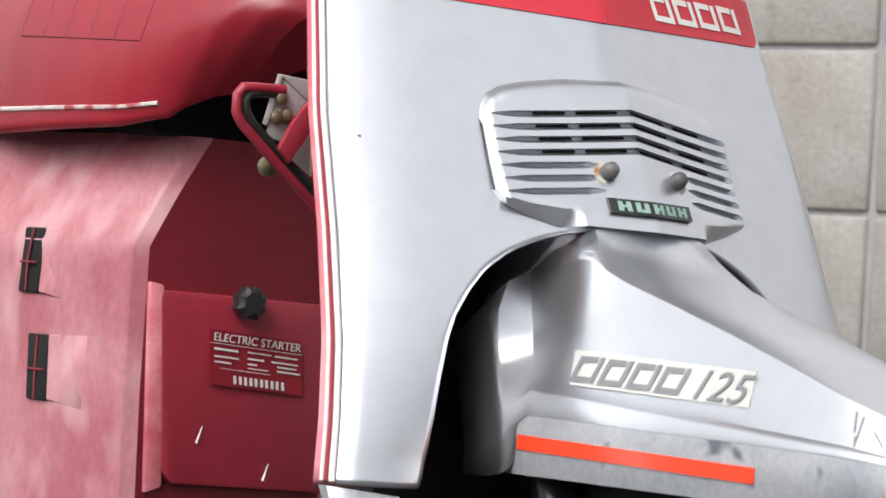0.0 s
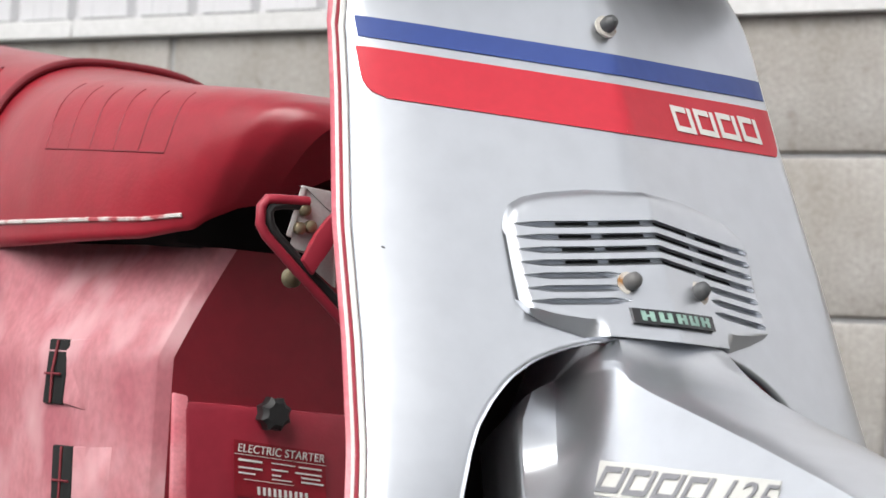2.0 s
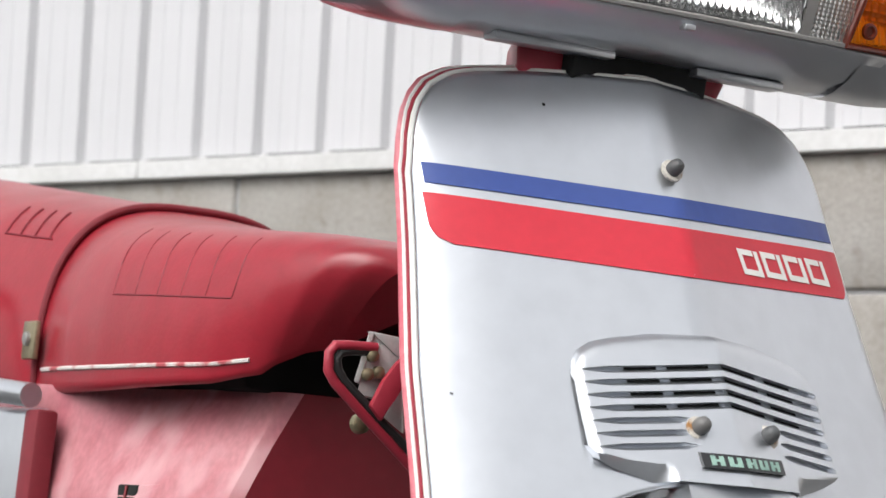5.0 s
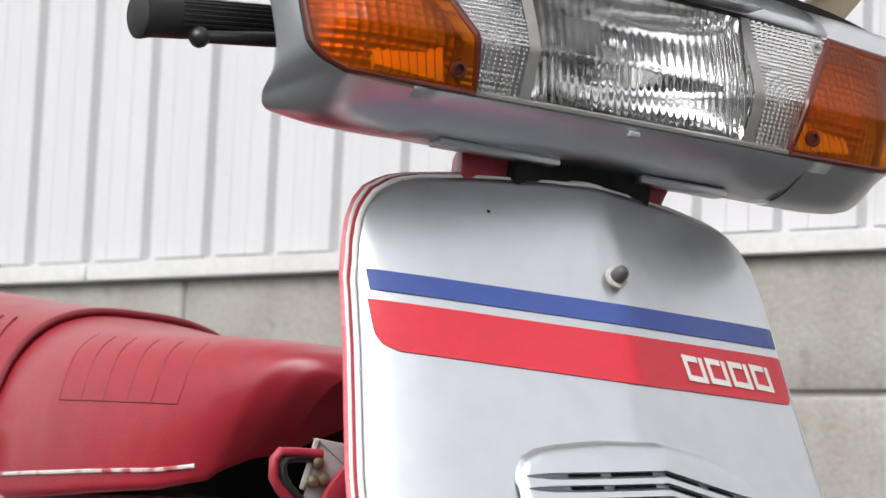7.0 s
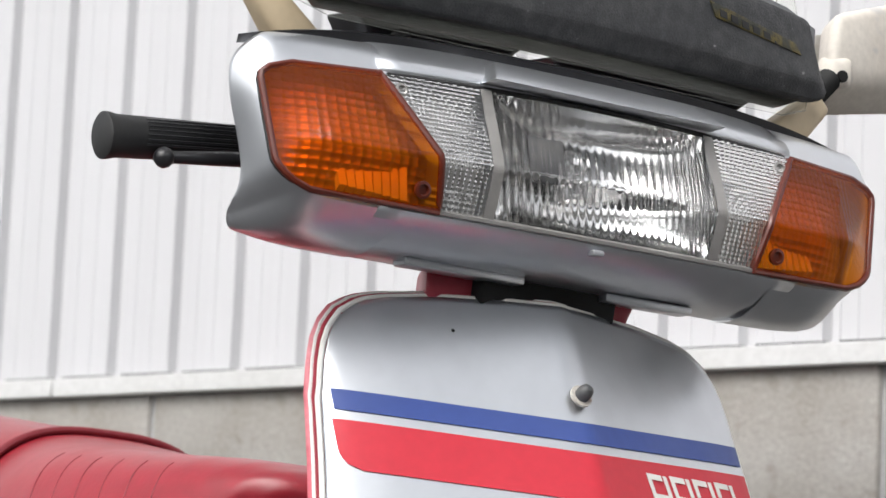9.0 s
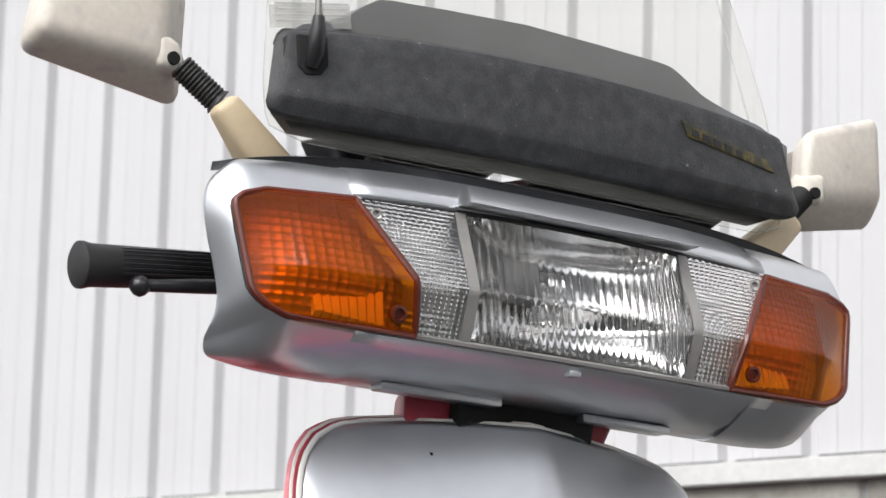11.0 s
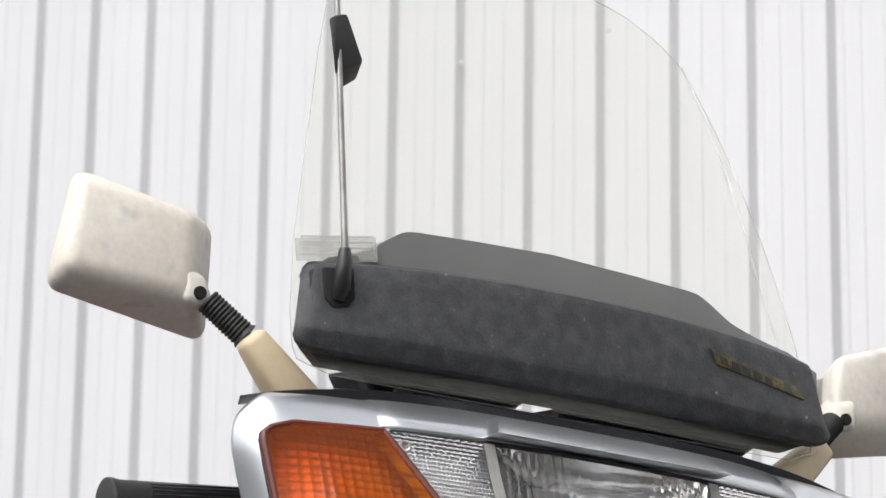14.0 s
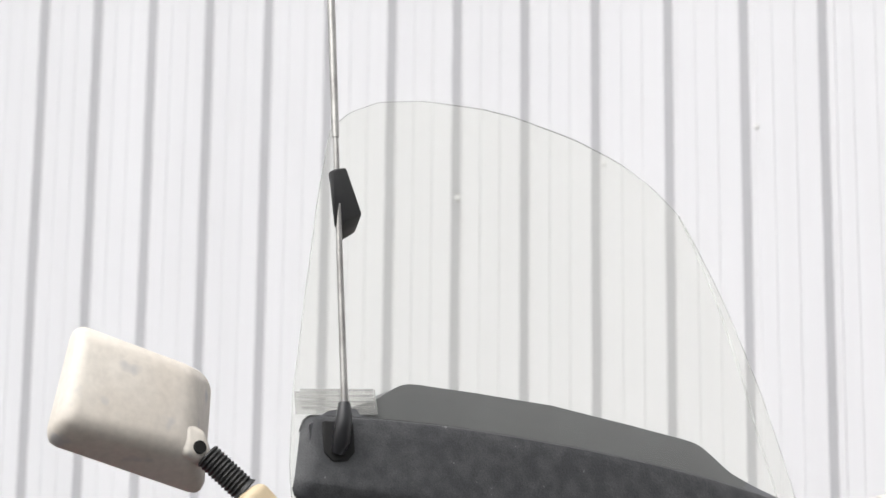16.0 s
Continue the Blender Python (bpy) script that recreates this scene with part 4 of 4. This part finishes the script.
part("case_lid", grid(hump, 90, 16), CASE_BACK, case, "case lid behind the screen, haze in its grey")
part("support", solid([(-0.172, 0.070, 1.030), (-0.03, 0.066, 1.026), (-0.045, 0.08, 1.0175), (-0.150, 0.082, 1.0145), (-0.172, 0.12, 1.035), (-0.03, 0.12, 1.03), (-0.045, 0.12, 1.000), (-0.150, 0.12, 0.999)], 0.004), BLACK_GLOSS, case, "black support bracket")
part("support", solid([(-0.008, 0.066, 1.026), (0.185, 0.070, 1.028), (0.165, 0.082, 1.0125), (0.01, 0.08, 1.018), (-0.008, 0.12, 1.03), (0.185, 0.12, 1.033), (0.165, 0.12, 0.999), (0.01, 0.12, 1.0)], 0.004), BLACK_GLOSS, case, "black support bracket")
for x in (-0.13, 0.12):
    part("post", tube([(x, 0.085, 1.03), (x, 0.09, 0.99)], 0.012, 12), BLACK_GLOSS, case)
part("emblem", prism([Vector((x, case_face(x, z) - 0.0012, z)) for x, z in ((0.112, 1.0865), (0.200, 1.0715), (0.206, 1.0625), (0.118, 1.0745))], (0, 0.002, 0), 0.0006), GOLD, case, "worn gold emblem strip")
for k in range(7):
    x = 0.122 + 0.0112 * k
    part("emblem_mark", prism([Vector((a, case_face(a, b) - 0.0020, b - 0.165 * (a - 0.12))) for a, b in ((x, 1.0762), (x + 0.007, 1.0762), (x + 0.006, 1.0815), (x - 0.001, 1.0815))], (0, 0.0006, 0)), BLACK, case, smooth=False)

SCREEN_HALF = [(1.0165, 0.200), (1.0185, 0.216), (1.024, 0.2255), (1.035, 0.229), (1.06, 0.2295), (1.115, 0.2245), (1.2, 0.207), (1.28, 0.1875), (1.33, 0.172), (1.355, 0.163), (1.375, 0.143), (1.392, 0.114), (1.404, 0.070), (1.4105, 0.015)]


def screen_y(x, z):
    return 0.0455 + 0.19 * (z - 1.02) + 0.44 * max(0.0, z - 1.05) ** 2 + 0.32 * x * x


def screen_point(u, v):
    z = 1.0165 + (1.4105 - 1.0165) * (1 - (1 - v) ** 1.6 if v > 0.5 else v * (1 - 0.5 ** 1.6) / 0.5)
    x = (u * 2 - 1) * lerp_table(SCREEN_HALF, z)
    return Vector((x, screen_y(x, z), z))


screen = part("windscreen", grid(screen_point, 40, 60), SCREEN, scooter, "clear curved acrylic windscreen")
screen.visible_shadow = False
rim_line = [screen_point(0, i / 60) for i in range(61)] + [screen_point(1, 1 - i / 60) for i in range(61)]
part("rolled_edge", tube(rim_line, 0.0005, 6, closed=True), SCREEN_EDGE, screen, "clear rounded edge")
part("inner_bend", tube([Vector((x, screen_y(x, z) - 0.001, z)) for x, z in [(lerp_table(SCREEN_HALF, z) - 0.022 * min(1, (1.36 - z) / 0.2), z) for z in [1.09 + 0.0125 * i for i in range(22)]]], 0.0010, 5), SCREEN_EDGE, screen)
part("sticker", prism([Vector((x, screen_y(x, z) - 0.0015, z)) for x, z in ((-0.2235, 1.100), (-0.160, 1.110), (-0.160, 1.1295), (-0.2235, 1.118))], (0, 0.0004, 0)), STICKER, screen, "faint printed sticker", smooth=False)
for k in range(4):
    z = 1.105 + 0.0046 * k
    part("print_bar", prism([Vector((x, screen_y(x, z) - 0.0022, z + 0.15 * (x + 0.219) + b)) for x, b in ((-0.2195, 0), (-0.1635, 0), (-0.1635, 0.0018), (-0.2195, 0.0018))], (0, 0.0003, 0)), STICKER, screen, smooth=False)

rod_base, rod_top = Vector((-0.2035, 0.038, 1.080)), Vector((-0.2425, 0.036, 1.475))
rod = part("stay_rod", tube([rod_base, rod_base + (rod_top - rod_base) * 0.55, rod_base + (rod_top - rod_base) * 0.551, rod_top], 0.0026, 10, taper=[0.0026, 0.0021, 0.0027, 0.0030]), STEEL, scooter, "thin steel rod beside the screen")
part("rod_recess", prism([Vector((x, case_face(x, z) - 0.0012, z)) for x, z in ((-0.2150, 1.0915), (-0.1925, 1.0935), (-0.1915, 1.071), (-0.197, 1.064), (-0.2085, 1.062), (-0.2145, 1.068))], (0, 0.004, 0), 0.0012), DARK, case, "black rod recess")
part("rod_boot", tube([(-0.2050, 0.046, 1.069), (-0.2052, 0.041, 1.077), (-0.2055, 0.038, 1.094), (-0.2060, 0.038, 1.1035)], 0.007, 14, taper=[0.0048, 0.0064, 0.0058, 0.0042]), BLACK_GLOSS, rod, "black rubber rod boot")
rc = rod_base + (rod_top - rod_base) * 0.475
part("clip", solid([rc + Vector(d) for d in ((-0.006, -0.005, 0.004), (0.005, -0.005, 0.008), (0.0240, 0.002, -0.022), (-0.001, -0.001, -0.038), (-0.006, 0.005, 0.004), (0.005, 0.006, 0.008), (0.030, 0.022, -0.030), (0.016, 0.020, -0.041))], 0.0025, 2), BLACK, rod, "black screen clip")

# ---- seat ----
SEAT_W = [(0.315, 0.050), (0.325, 0.074), (0.345, 0.094), (0.38, 0.110), (0.43, 0.125), (0.48, 0.136), (0.55, 0.1465), (0.62, 0.152), (0.70, 0.150), (0.772, 0.1425)]
SEAT_T = [(0.315, 0.712), (0.335, 0.727), (0.37, 0.736), (0.42, 0.742), (0.5, 0.748), (0.6, 0.757), (0.7, 0.770), (0.772, 0.783)]
SEAT_B = [(0.315, 0.640), (0.36, 0.618), (0.43, 0.610), (0.5, 0.608), (0.6, 0.605), (0.8, 0.601)]
SEAT_E = [(0.35, 0.46), (0.62, 0.50), (0.772, 0.70)]


def seat_point(y, a, grow=0.0):
    """a: angle round the seat, from the right bottom (0) over the top (0.5) to the left bottom (1)."""
    wd, t, b, e = lerp_table(SEAT_W, y) + grow, lerp_table(SEAT_T, y) + grow, lerp_table(SEAT_B, y), lerp_table(SEAT_E, y)
    ang = math.pi * (1.12 - 1.24 * a)
    c, s = math.cos(ang), math.sin(ang)
    x = wd * math.copysign(abs(c) ** e, c)
    z = b + 0.012 + (t - b - 0.012) * (abs(s) ** e if s > 0 else -0.12 * abs(s) ** e)
    h = (z - b) / (t - b)
    x *= 1 - 0.06 * max(0, h - 0.35)
    # the front undercuts toward its foot
    return Vector((x, y + 0.085 * (1 - h) * max(0.0, min(1.0, (0.58 - y) / 0.26)) ** 1.5, z))


def seat_on(y, h, lift=0.0):
    """A place on the near side of the seat at y and the share h of its height."""
    lo, hi = 0.08, 0.5
    b, t = lerp_table(SEAT_B, y), lerp_table(SEAT_T, y)
    for _ in range(24):
        mid = (lo + hi) / 2
        if (seat_point(y, mid).z - b) / (t - b) < h:
            lo = mid
        else:
            hi = mid
    p = seat_point(y, hi, lift)
    return Vector((p.x, y + (p.y - y) * 0.0 + 0.085 * (1 - h) * max(0.0, min(1.0, (0.58 - y) / 0.26)) ** 1.5, p.z))


front_seat = part("seat", grid(lambda u, v: seat_point(0.315 + 0.457 * (v ** 1.5), u), 64, 52), RED_VINYL, scooter, "red vinyl seat with quilted sides")
# added near-black box: stands in for the shade in the gap below the seat
part("seat_pan", block((-0.088, 0.47, 0.611), (0.088, 1.2, 0.665), 0.006), DARK, front_seat, "dark filler for the shaded gap under the seat")
part("seat_nose", grid(lambda u, v: seat_point(0.315, u) * (1 - v) + Vector((0, 0.345, 0.68)) * v, 64, 2), RED_VINYL, front_seat)
SEAM_Y = [0.425 + 0.0375 * k for k in range(6)]
for y in SEAM_Y:
    part("stitch_line", tube([seat_on(y + 0.022 * (i / 14) ** 2.0, 0.545 + 0.027 * i, -0.0002) for i in range(15)], 0.0008, 5), RED_SEAM, front_seat)
part("stitch_line", tube([seat_on(SEAM_Y[0] + 0.1875 * i / 30, 0.540, -0.0002) for i in range(31)], 0.0010, 5), RED_SEAM, front_seat)
part("side_trim", tube([seat_on(0.375 + 0.010 * i, 0.135, 0.0005) for i in range(39)], 0.0019, 6), WORN_TRIM, front_seat, "worn white trim line")


def rear_point(y, a, grow=0.0):
    wd, t, b = 0.1425 + 0.028 * min(1, (y - 0.77) / 0.16) ** 0.8 + grow, 0.785 + 0.13 * (y - 0.77) + grow, 0.601
    ang = math.pi * (1.1 - 1.2 * a)
    c, s = math.cos(ang), math.sin(ang)
    e = 0.70
    return Vector((wd * math.copysign(abs(c) ** e, c), y, b + 0.01 + (t - b - 0.01) * (abs(s) ** e if s > 0 else -0.1)))


rear_seat = part("pillion_seat", grid(lambda u, v: rear_point(0.775 + 0.5 * v, u), 48, 30), RED_VINYL, scooter, "red vinyl pillion seat")
part("pillion_end", grid(lambda u, v: rear_point(1.275, u) * (1 - v) + Vector((0, 1.30, 0.70)) * v, 48, 3), RED_VINYL, rear_seat)
part("piping", tube([rear_point(0.772, 0.08 + 0.014 * i, 0.0012) for i in range(61)], 0.0036, 8), RED_SEAM, rear_seat, "dark red piping")
for k in range(4):
    part("stitch_line", tube([rear_point(0.815 + 0.026 * k + 0.002 * i, 0.28 + 0.008 * i, 0.0004) for i in range(11)], 0.0009, 5), RED_SEAM, rear_seat)
part("stitch_line", tube([rear_point(0.81 + 0.0085 * i, 0.28, 0.0004) for i in range(11)], 0.0009, 5), RED_SEAM, rear_seat)
clip = part("strap_clip", block((-0.158, 0.748, 0.634), (-0.152, 0.775, 0.668), 0.002), BRASS, scooter, "tarnished metal strap clip")
part("rivet", moved(lathe([(0.0065, 0), (0.006, 0.003), (0.003, 0.004)], 14), pose(-0.158, 0.762, 0.652, 0, -90)), STEEL, clip)

# ---- red body under the seat ----
BODY_F = [(0.24, 0.092), (0.40, 0.100), (0.52, 0.103), (0.57, 0.078), (0.62, 0.050)]


def body_point(u, v):
    """u: from the middle of the front round the right side to the back; v: up."""
    z = 0.24 + 0.372 * v
    f = lerp_table(BODY_F, z)
    path = [(0.0, 0.455), (f - 0.012, 0.452), (f, 0.458), (f + 0.028, 0.52), (f + 0.045, 0.62), (0.157, 0.74), (0.16, 0.95), (0.155, 1.25)]
    k = u * (len(path) - 1)
    i = min(int(k), len(path) - 2)
    t = k - i
    return Vector((-(path[i][0] + (path[i + 1][0] - path[i][0]) * t), path[i][1] + (path[i + 1][1] - path[i][1]) * t, z))


side_body = part("side_body", grid(lambda u, v: body_point((1 + 6 * u) / 7, v), 48, 24), FADED, scooter, "sun-faded red side panel", crease=80)
part("side_body_far", grid(lambda u, v: Vector((-body_point((1 + 6 * u) / 7, v).x, body_point((1 + 6 * u) / 7, v).y, body_point((1 + 6 * u) / 7, v).z)), 24, 12), FADED, side_body)
# front panel: the leg shield's shade is painted into its red
front_body = part("front_body", grid(lambda u, v: Vector((body_point(1 / 7, v).x * (1 - 2 * u), 0.452, 0.24 + 0.372 * v)), 12, 16), SHADED_RED, scooter, "unfaded red panel under the seat, shade in its colour")


def side_x(y, z):
    f = lerp_table(BODY_F, z)
    return -lerp_table([(0.458, f), (0.52, f + 0.028), (0.62, f + 0.045), (0.74, 0.157)], y)


# vents: near-black blocks, the shade inside the slots painted as colour
for zc, yc in ((0.5015, 0.567), (0.4145, 0.546)):
    vent = part("vent", solid([Vector((side_x(y, z) - 0.0036, y, z)) for y, z in ((yc + 0.014, zc - 0.027), (yc - 0.014, zc - 0.027), (yc - 0.012, zc + 0.027), (yc + 0.016, zc + 0.027))] + [Vector((side_x(y, z) + 0.01, y, z)) for y, z in ((yc + 0.014, zc - 0.027), (yc - 0.014, zc - 0.027), (yc - 0.012, zc + 0.027), (yc + 0.016, zc + 0.027))], 0.002, 2), DARK, side_body, "vent slot, shaded depth in its colour")
    part("vent_bar", tube([Vector((side_x(yc, zc + d) - 0.0044, yc + 0.001, zc + d)) for d in (-0.026, 0.0, 0.026)], 0.0014, 5), RED_SEAM, side_body)
    part("vent_bar", tube([Vector((side_x(yc + e, zc - 0.002) - 0.0044, yc + e, zc - 0.002)) for e in (-0.011, 0.0, 0.011)], 0.0011, 5), RED_SEAM, side_body)
    part("vent_cheek", solid([Vector((side_x(y, z) - o, y, z)) for y, z, o in ((yc - 0.015, zc - 0.026, 0.0035), (yc - 0.050, zc - 0.032, 0.0002), (yc - 0.052, zc + 0.030, 0.0002), (yc - 0.013, zc + 0.027, 0.0035))] + [Vector((side_x(y, z) + 0.006, y, z)) for y, z in ((yc - 0.015, zc - 0.026), (yc - 0.050, zc - 0.032), (yc - 0.052, zc + 0.030), (yc - 0.013, zc + 0.027))], 0.001, 1), FADED, side_body)

hatch = part("starter_cover", prism([(-0.079, 0.444, 0.486), (0.070, 0.444, 0.486), (0.086, 0.444, 0.465), (0.086, 0.444, 0.33), (-0.056, 0.444, 0.331), (-0.066, 0.444, 0.34), (-0.080, 0.444, 0.478)], (0, 0.012, 0), 0.003), RED_PLASTIC, scooter, "dark red starter hatch with a knob")
part("hatch_rim", solid([(-0.090, 0.4485, 0.492), (-0.078, 0.4445, 0.490), (-0.064, 0.4445, 0.328), (-0.078, 0.4485, 0.322), (-0.090, 0.456, 0.492), (-0.078, 0.456, 0.490), (-0.064, 0.456, 0.328), (-0.078, 0.456, 0.322)], 0.002, 2), PINK_EDGE, hatch, "faded raised hatch rim")
star = [(0.0145 if i % 2 else 0.0118) for i in range(16)]
knob_v = [Vector((-0.006 + r * k * math.cos(2 * math.pi * i / 16), y, 0.4815 + r * k * math.sin(2 * math.pi * i / 16))) for y, k in ((0.444, 0.75), (0.438, 1.0), (0.428, 1.0), (0.424, 0.7)) for i, r in enumerate(star)]
part("knob", (knob_v, [(j * 16 + i, j * 16 + (i + 1) % 16, (j + 1) * 16 + (i + 1) % 16, (j + 1) * 16 + i) for j in range(3) for i in range(16)] + [tuple(range(48, 64))]), BLACK, hatch, "black star knob")
plate = part("rating_plate", prism([(-0.0365, 0.4405, 0.4585), (0.0495, 0.4405, 0.4535), (0.0555, 0.4405, 0.4095), (-0.0310, 0.4405, 0.4135)], (0, 0.0008, 0)), RED_VINYL, hatch, "red printed plate", smooth=False)


def on_plate(a, b, lift=0.001):
    return Vector((-0.0365 + 0.086 * a + 0.0058 * b, 0.4405 - lift, 0.4585 - 0.0045 * a - 0.0445 * b))


def plate_bar(a0, a1, b0, b1, mat=None):
    part("print_bar", prism([on_plate(a0, b1), on_plate(a1, b1), on_plate(a1, b0), on_plate(a0, b0)], (0, 0.0003, 0)), mat or WHITE_FILM, hatch, smooth=False)


lettering("ELECTRIC STARTER", 0.0094, Matrix.Translation(on_plate(0.03, 0.205, 0.0013)) @ pose(0, 0, 0, 90, 0, 0) @ pose(0, 0, 0, 0, 0, -2.8), WHITE_FILM, hatch, "plate_lettering", 0.96)
for a0, a1, b0, b1 in ((0.0, 1.0, 0.245, 0.255), (0.04, 0.30, 0.33, 0.37), (0.40, 0.66, 0.33, 0.35), (0.70, 0.95, 0.33, 0.36), (0.04, 0.30, 0.47, 0.50), (0.40, 0.58, 0.44, 0.47), (0.66, 0.95, 0.44, 0.47),
                       (0.04, 0.22, 0.57, 0.60), (0.40, 0.50, 0.54, 0.57), (0.72, 0.93, 0.52, 0.55), (0.40, 0.62, 0.62, 0.64), (0.72, 0.97, 0.60, 0.63), (0.10, 0.64, 0.69, 0.70)):
    plate_bar(a0, a1, b0, b1)
for k in range(5):
    plate_bar(0.24 + 0.115 * k, 0.24 + 0.115 * k + 0.03, 0.80, 0.95), plate_bar(0.24 + 0.115 * k + 0.06, 0.24 + 0.115 * k + 0.09, 0.80, 0.95)
for x, z in ((-0.0375, 0.371), (0.0265, 0.344)):
    part("scuff", tube([(x, 0.4432, z - 0.006), (x + 0.004, 0.4432, z + 0.008)], 0.0010, 5, taper=[0.0013, 0.0006]), WHITE_FILM, hatch)
part("floorboard", block((-0.2, -0.02, 0.235), (0.2, 0.62, 0.262), 0.008), BLACK, scooter, "black ribbed floor mat")
# silver rear side panel and chrome rail
part("rear_panel", solid([(-0.172, 0.70, 0.590), (-0.178, 1.32, 0.60), (-0.178, 1.32, 0.30), (-0.170, 0.735, 0.30), (-0.150, 0.70, 0.590), (-0.150, 1.32, 0.60), (-0.150, 1.32, 0.30), (-0.150, 0.735, 0.30)], 0.008, 3), SILVER, scooter, "silver rear side panel")
part("rear_slot", solid([(-0.176, 0.683, 0.588), (-0.176, 0.712, 0.588), (-0.176, 0.735, 0.30), (-0.176, 0.705, 0.30), (-0.155, 0.683, 0.588), (-0.155, 0.712, 0.588), (-0.155, 0.735, 0.30), (-0.155, 0.705, 0.30)], 0.004, 2), RED_SEAM, scooter, "dark red side slot")
part("grab_rail", tube([(-0.176, 0.70, 0.600), (-0.186, 0.78, 0.606), (-0.190, 0.82, 0.63), (-0.188, 0.86, 0.70), (-0.185, 1.1, 0.76), (-0.17, 1.35, 0.78)], 0.011, 12), SILVER, scooter, "silver grab rail")
part("stand", tube([(-0.12, 0.66, 0.26), (-0.16, 0.72, 0.0), (0.16, 0.72, 0.0), (0.12, 0.66, 0.26)], 0.011, 10), BLACK_GLOSS, scooter, "black centre stand")

# ---- carrier hook with the lock box on the inner shield ----
HY = 0.13


def hook_at(x, y):
    """A place on the hook's plane from shares of its width and height."""
    return Vector((x, HY, y))


def on_hook(points, dy=0.0):
    return [hook_at(x, z) + Vector((0, dy, 0)) for x, z in points]


LOOP = [(-0.1590, 0.6314), (-0.1817, 0.6306), (-0.1920, 0.6298), (-0.1963, 0.6241), (-0.1959, 0.6115), (-0.1906, 0.6041), (-0.1677, 0.5852), (-0.1478, 0.5697), (-0.1200, 0.5475)]
LINING = [(-0.1587, 0.6286), (-0.1790, 0.6270), (-0.1865, 0.6249), (-0.1892, 0.6202), (-0.1874, 0.6125), (-0.1817, 0.6055), (-0.1613, 0.5890), (-0.1388, 0.5718), (-0.1186, 0.5565)]
hook = part("carrier_hook", tube(on_hook(LOOP), 0.0037, 10), RED_PLASTIC, scooter, "red folding carrier hook")
part("hook_pad", tube(on_hook(LINING, 0.001), 0.0032, 8), BLACK, hook, "black rubber lining")
part("strap", prism(on_hook([(-0.1641, 0.5895), (-0.1543, 0.5794), (-0.1469, 0.5958), (-0.1340, 0.6134), (-0.1359, 0.6313), (-0.1464, 0.6212), (-0.1556, 0.6081)], -0.009), (0, 0.006, 0), 0.0015), RED_PLASTIC, hook, "red strap")
part("knob_small", moved(lathe([(0.0075, 0), (0.007, 0.005), (0.003, 0.008)], 16), pose(-0.1517, 0.16, 0.5780, 90)), BRASS, hook, "dull metal knob")
lock = part("lock_box", prism(on_hook([(-0.1609, 0.6411), (-0.1367, 0.6384), (-0.1344, 0.6173), (-0.1528, 0.5952), (-0.1695, 0.5977)], 0.004), (0.014, 0.020, 0), 0.0012), ALLOY, scooter, "bright steel lock box")
part("lock_edge", prism(on_hook([(-0.1652, 0.6426), (-0.1605, 0.6416), (-0.1698, 0.6049), (-0.1745, 0.6060)], 0.001), (0.006, 0.009, 0), 0.001), ALLOY, lock, "bright steel edge")
part("lock_top", prism(on_hook([(-0.1643, 0.6427), (-0.1369, 0.6408), (-0.1352, 0.6241), (-0.1426, 0.6289), (-0.1599, 0.6405)], 0.002), (0, 0.006, 0), 0.001), ALLOY, lock)
part("lock_foot", prism(on_hook([(-0.1495, 0.5859), (-0.1334, 0.6074), (-0.1297, 0.5735)], 0.006), (0.010, 0.014, 0), 0.001), ALLOY, lock)
for x, z in [(-0.1615, 0.6254), (-0.1642, 0.6119), (-0.1557, 0.6141)]:
    part("screw", moved(lathe([(0.0046, 0), (0.0044, 0.004), (0.002, 0.0055)], 12), pose(x, HY + 0.002, z, 90)), BRASS, lock, "brass screw")
part("bracket", block((-0.105, 0.03, 0.59), (-0.085, HY + 0.03, 0.63), 0.004), RED_PLASTIC, lock)

# ---- concrete blocks, one by one ----
bm = block((0.004, 0, 0.0035), (0.394, 0.1, 0.1955), 0.0055, 2)
block_mesh = bpy.data.meshes.new("block")
bm.to_mesh(block_mesh)
bm.free()
block_mesh.polygons.foreach_set("use_smooth", [True] * len(block_mesh.polygons))
block_mesh.set_sharp_from_angle(angle=radians(50))
block_mesh.materials.append(CONCRETE)
rng = random.Random(4)
for col in range(-12, 18):
    for row in range(5):
        ob = new("block", block_mesh)
        ob.location = (-3.075 + col * 0.398, WALL_Y + 0.004 + rng.uniform(0, 0.0015), 0.813 - 0.198 * (4 - row) )
        ob.parent = base_wall
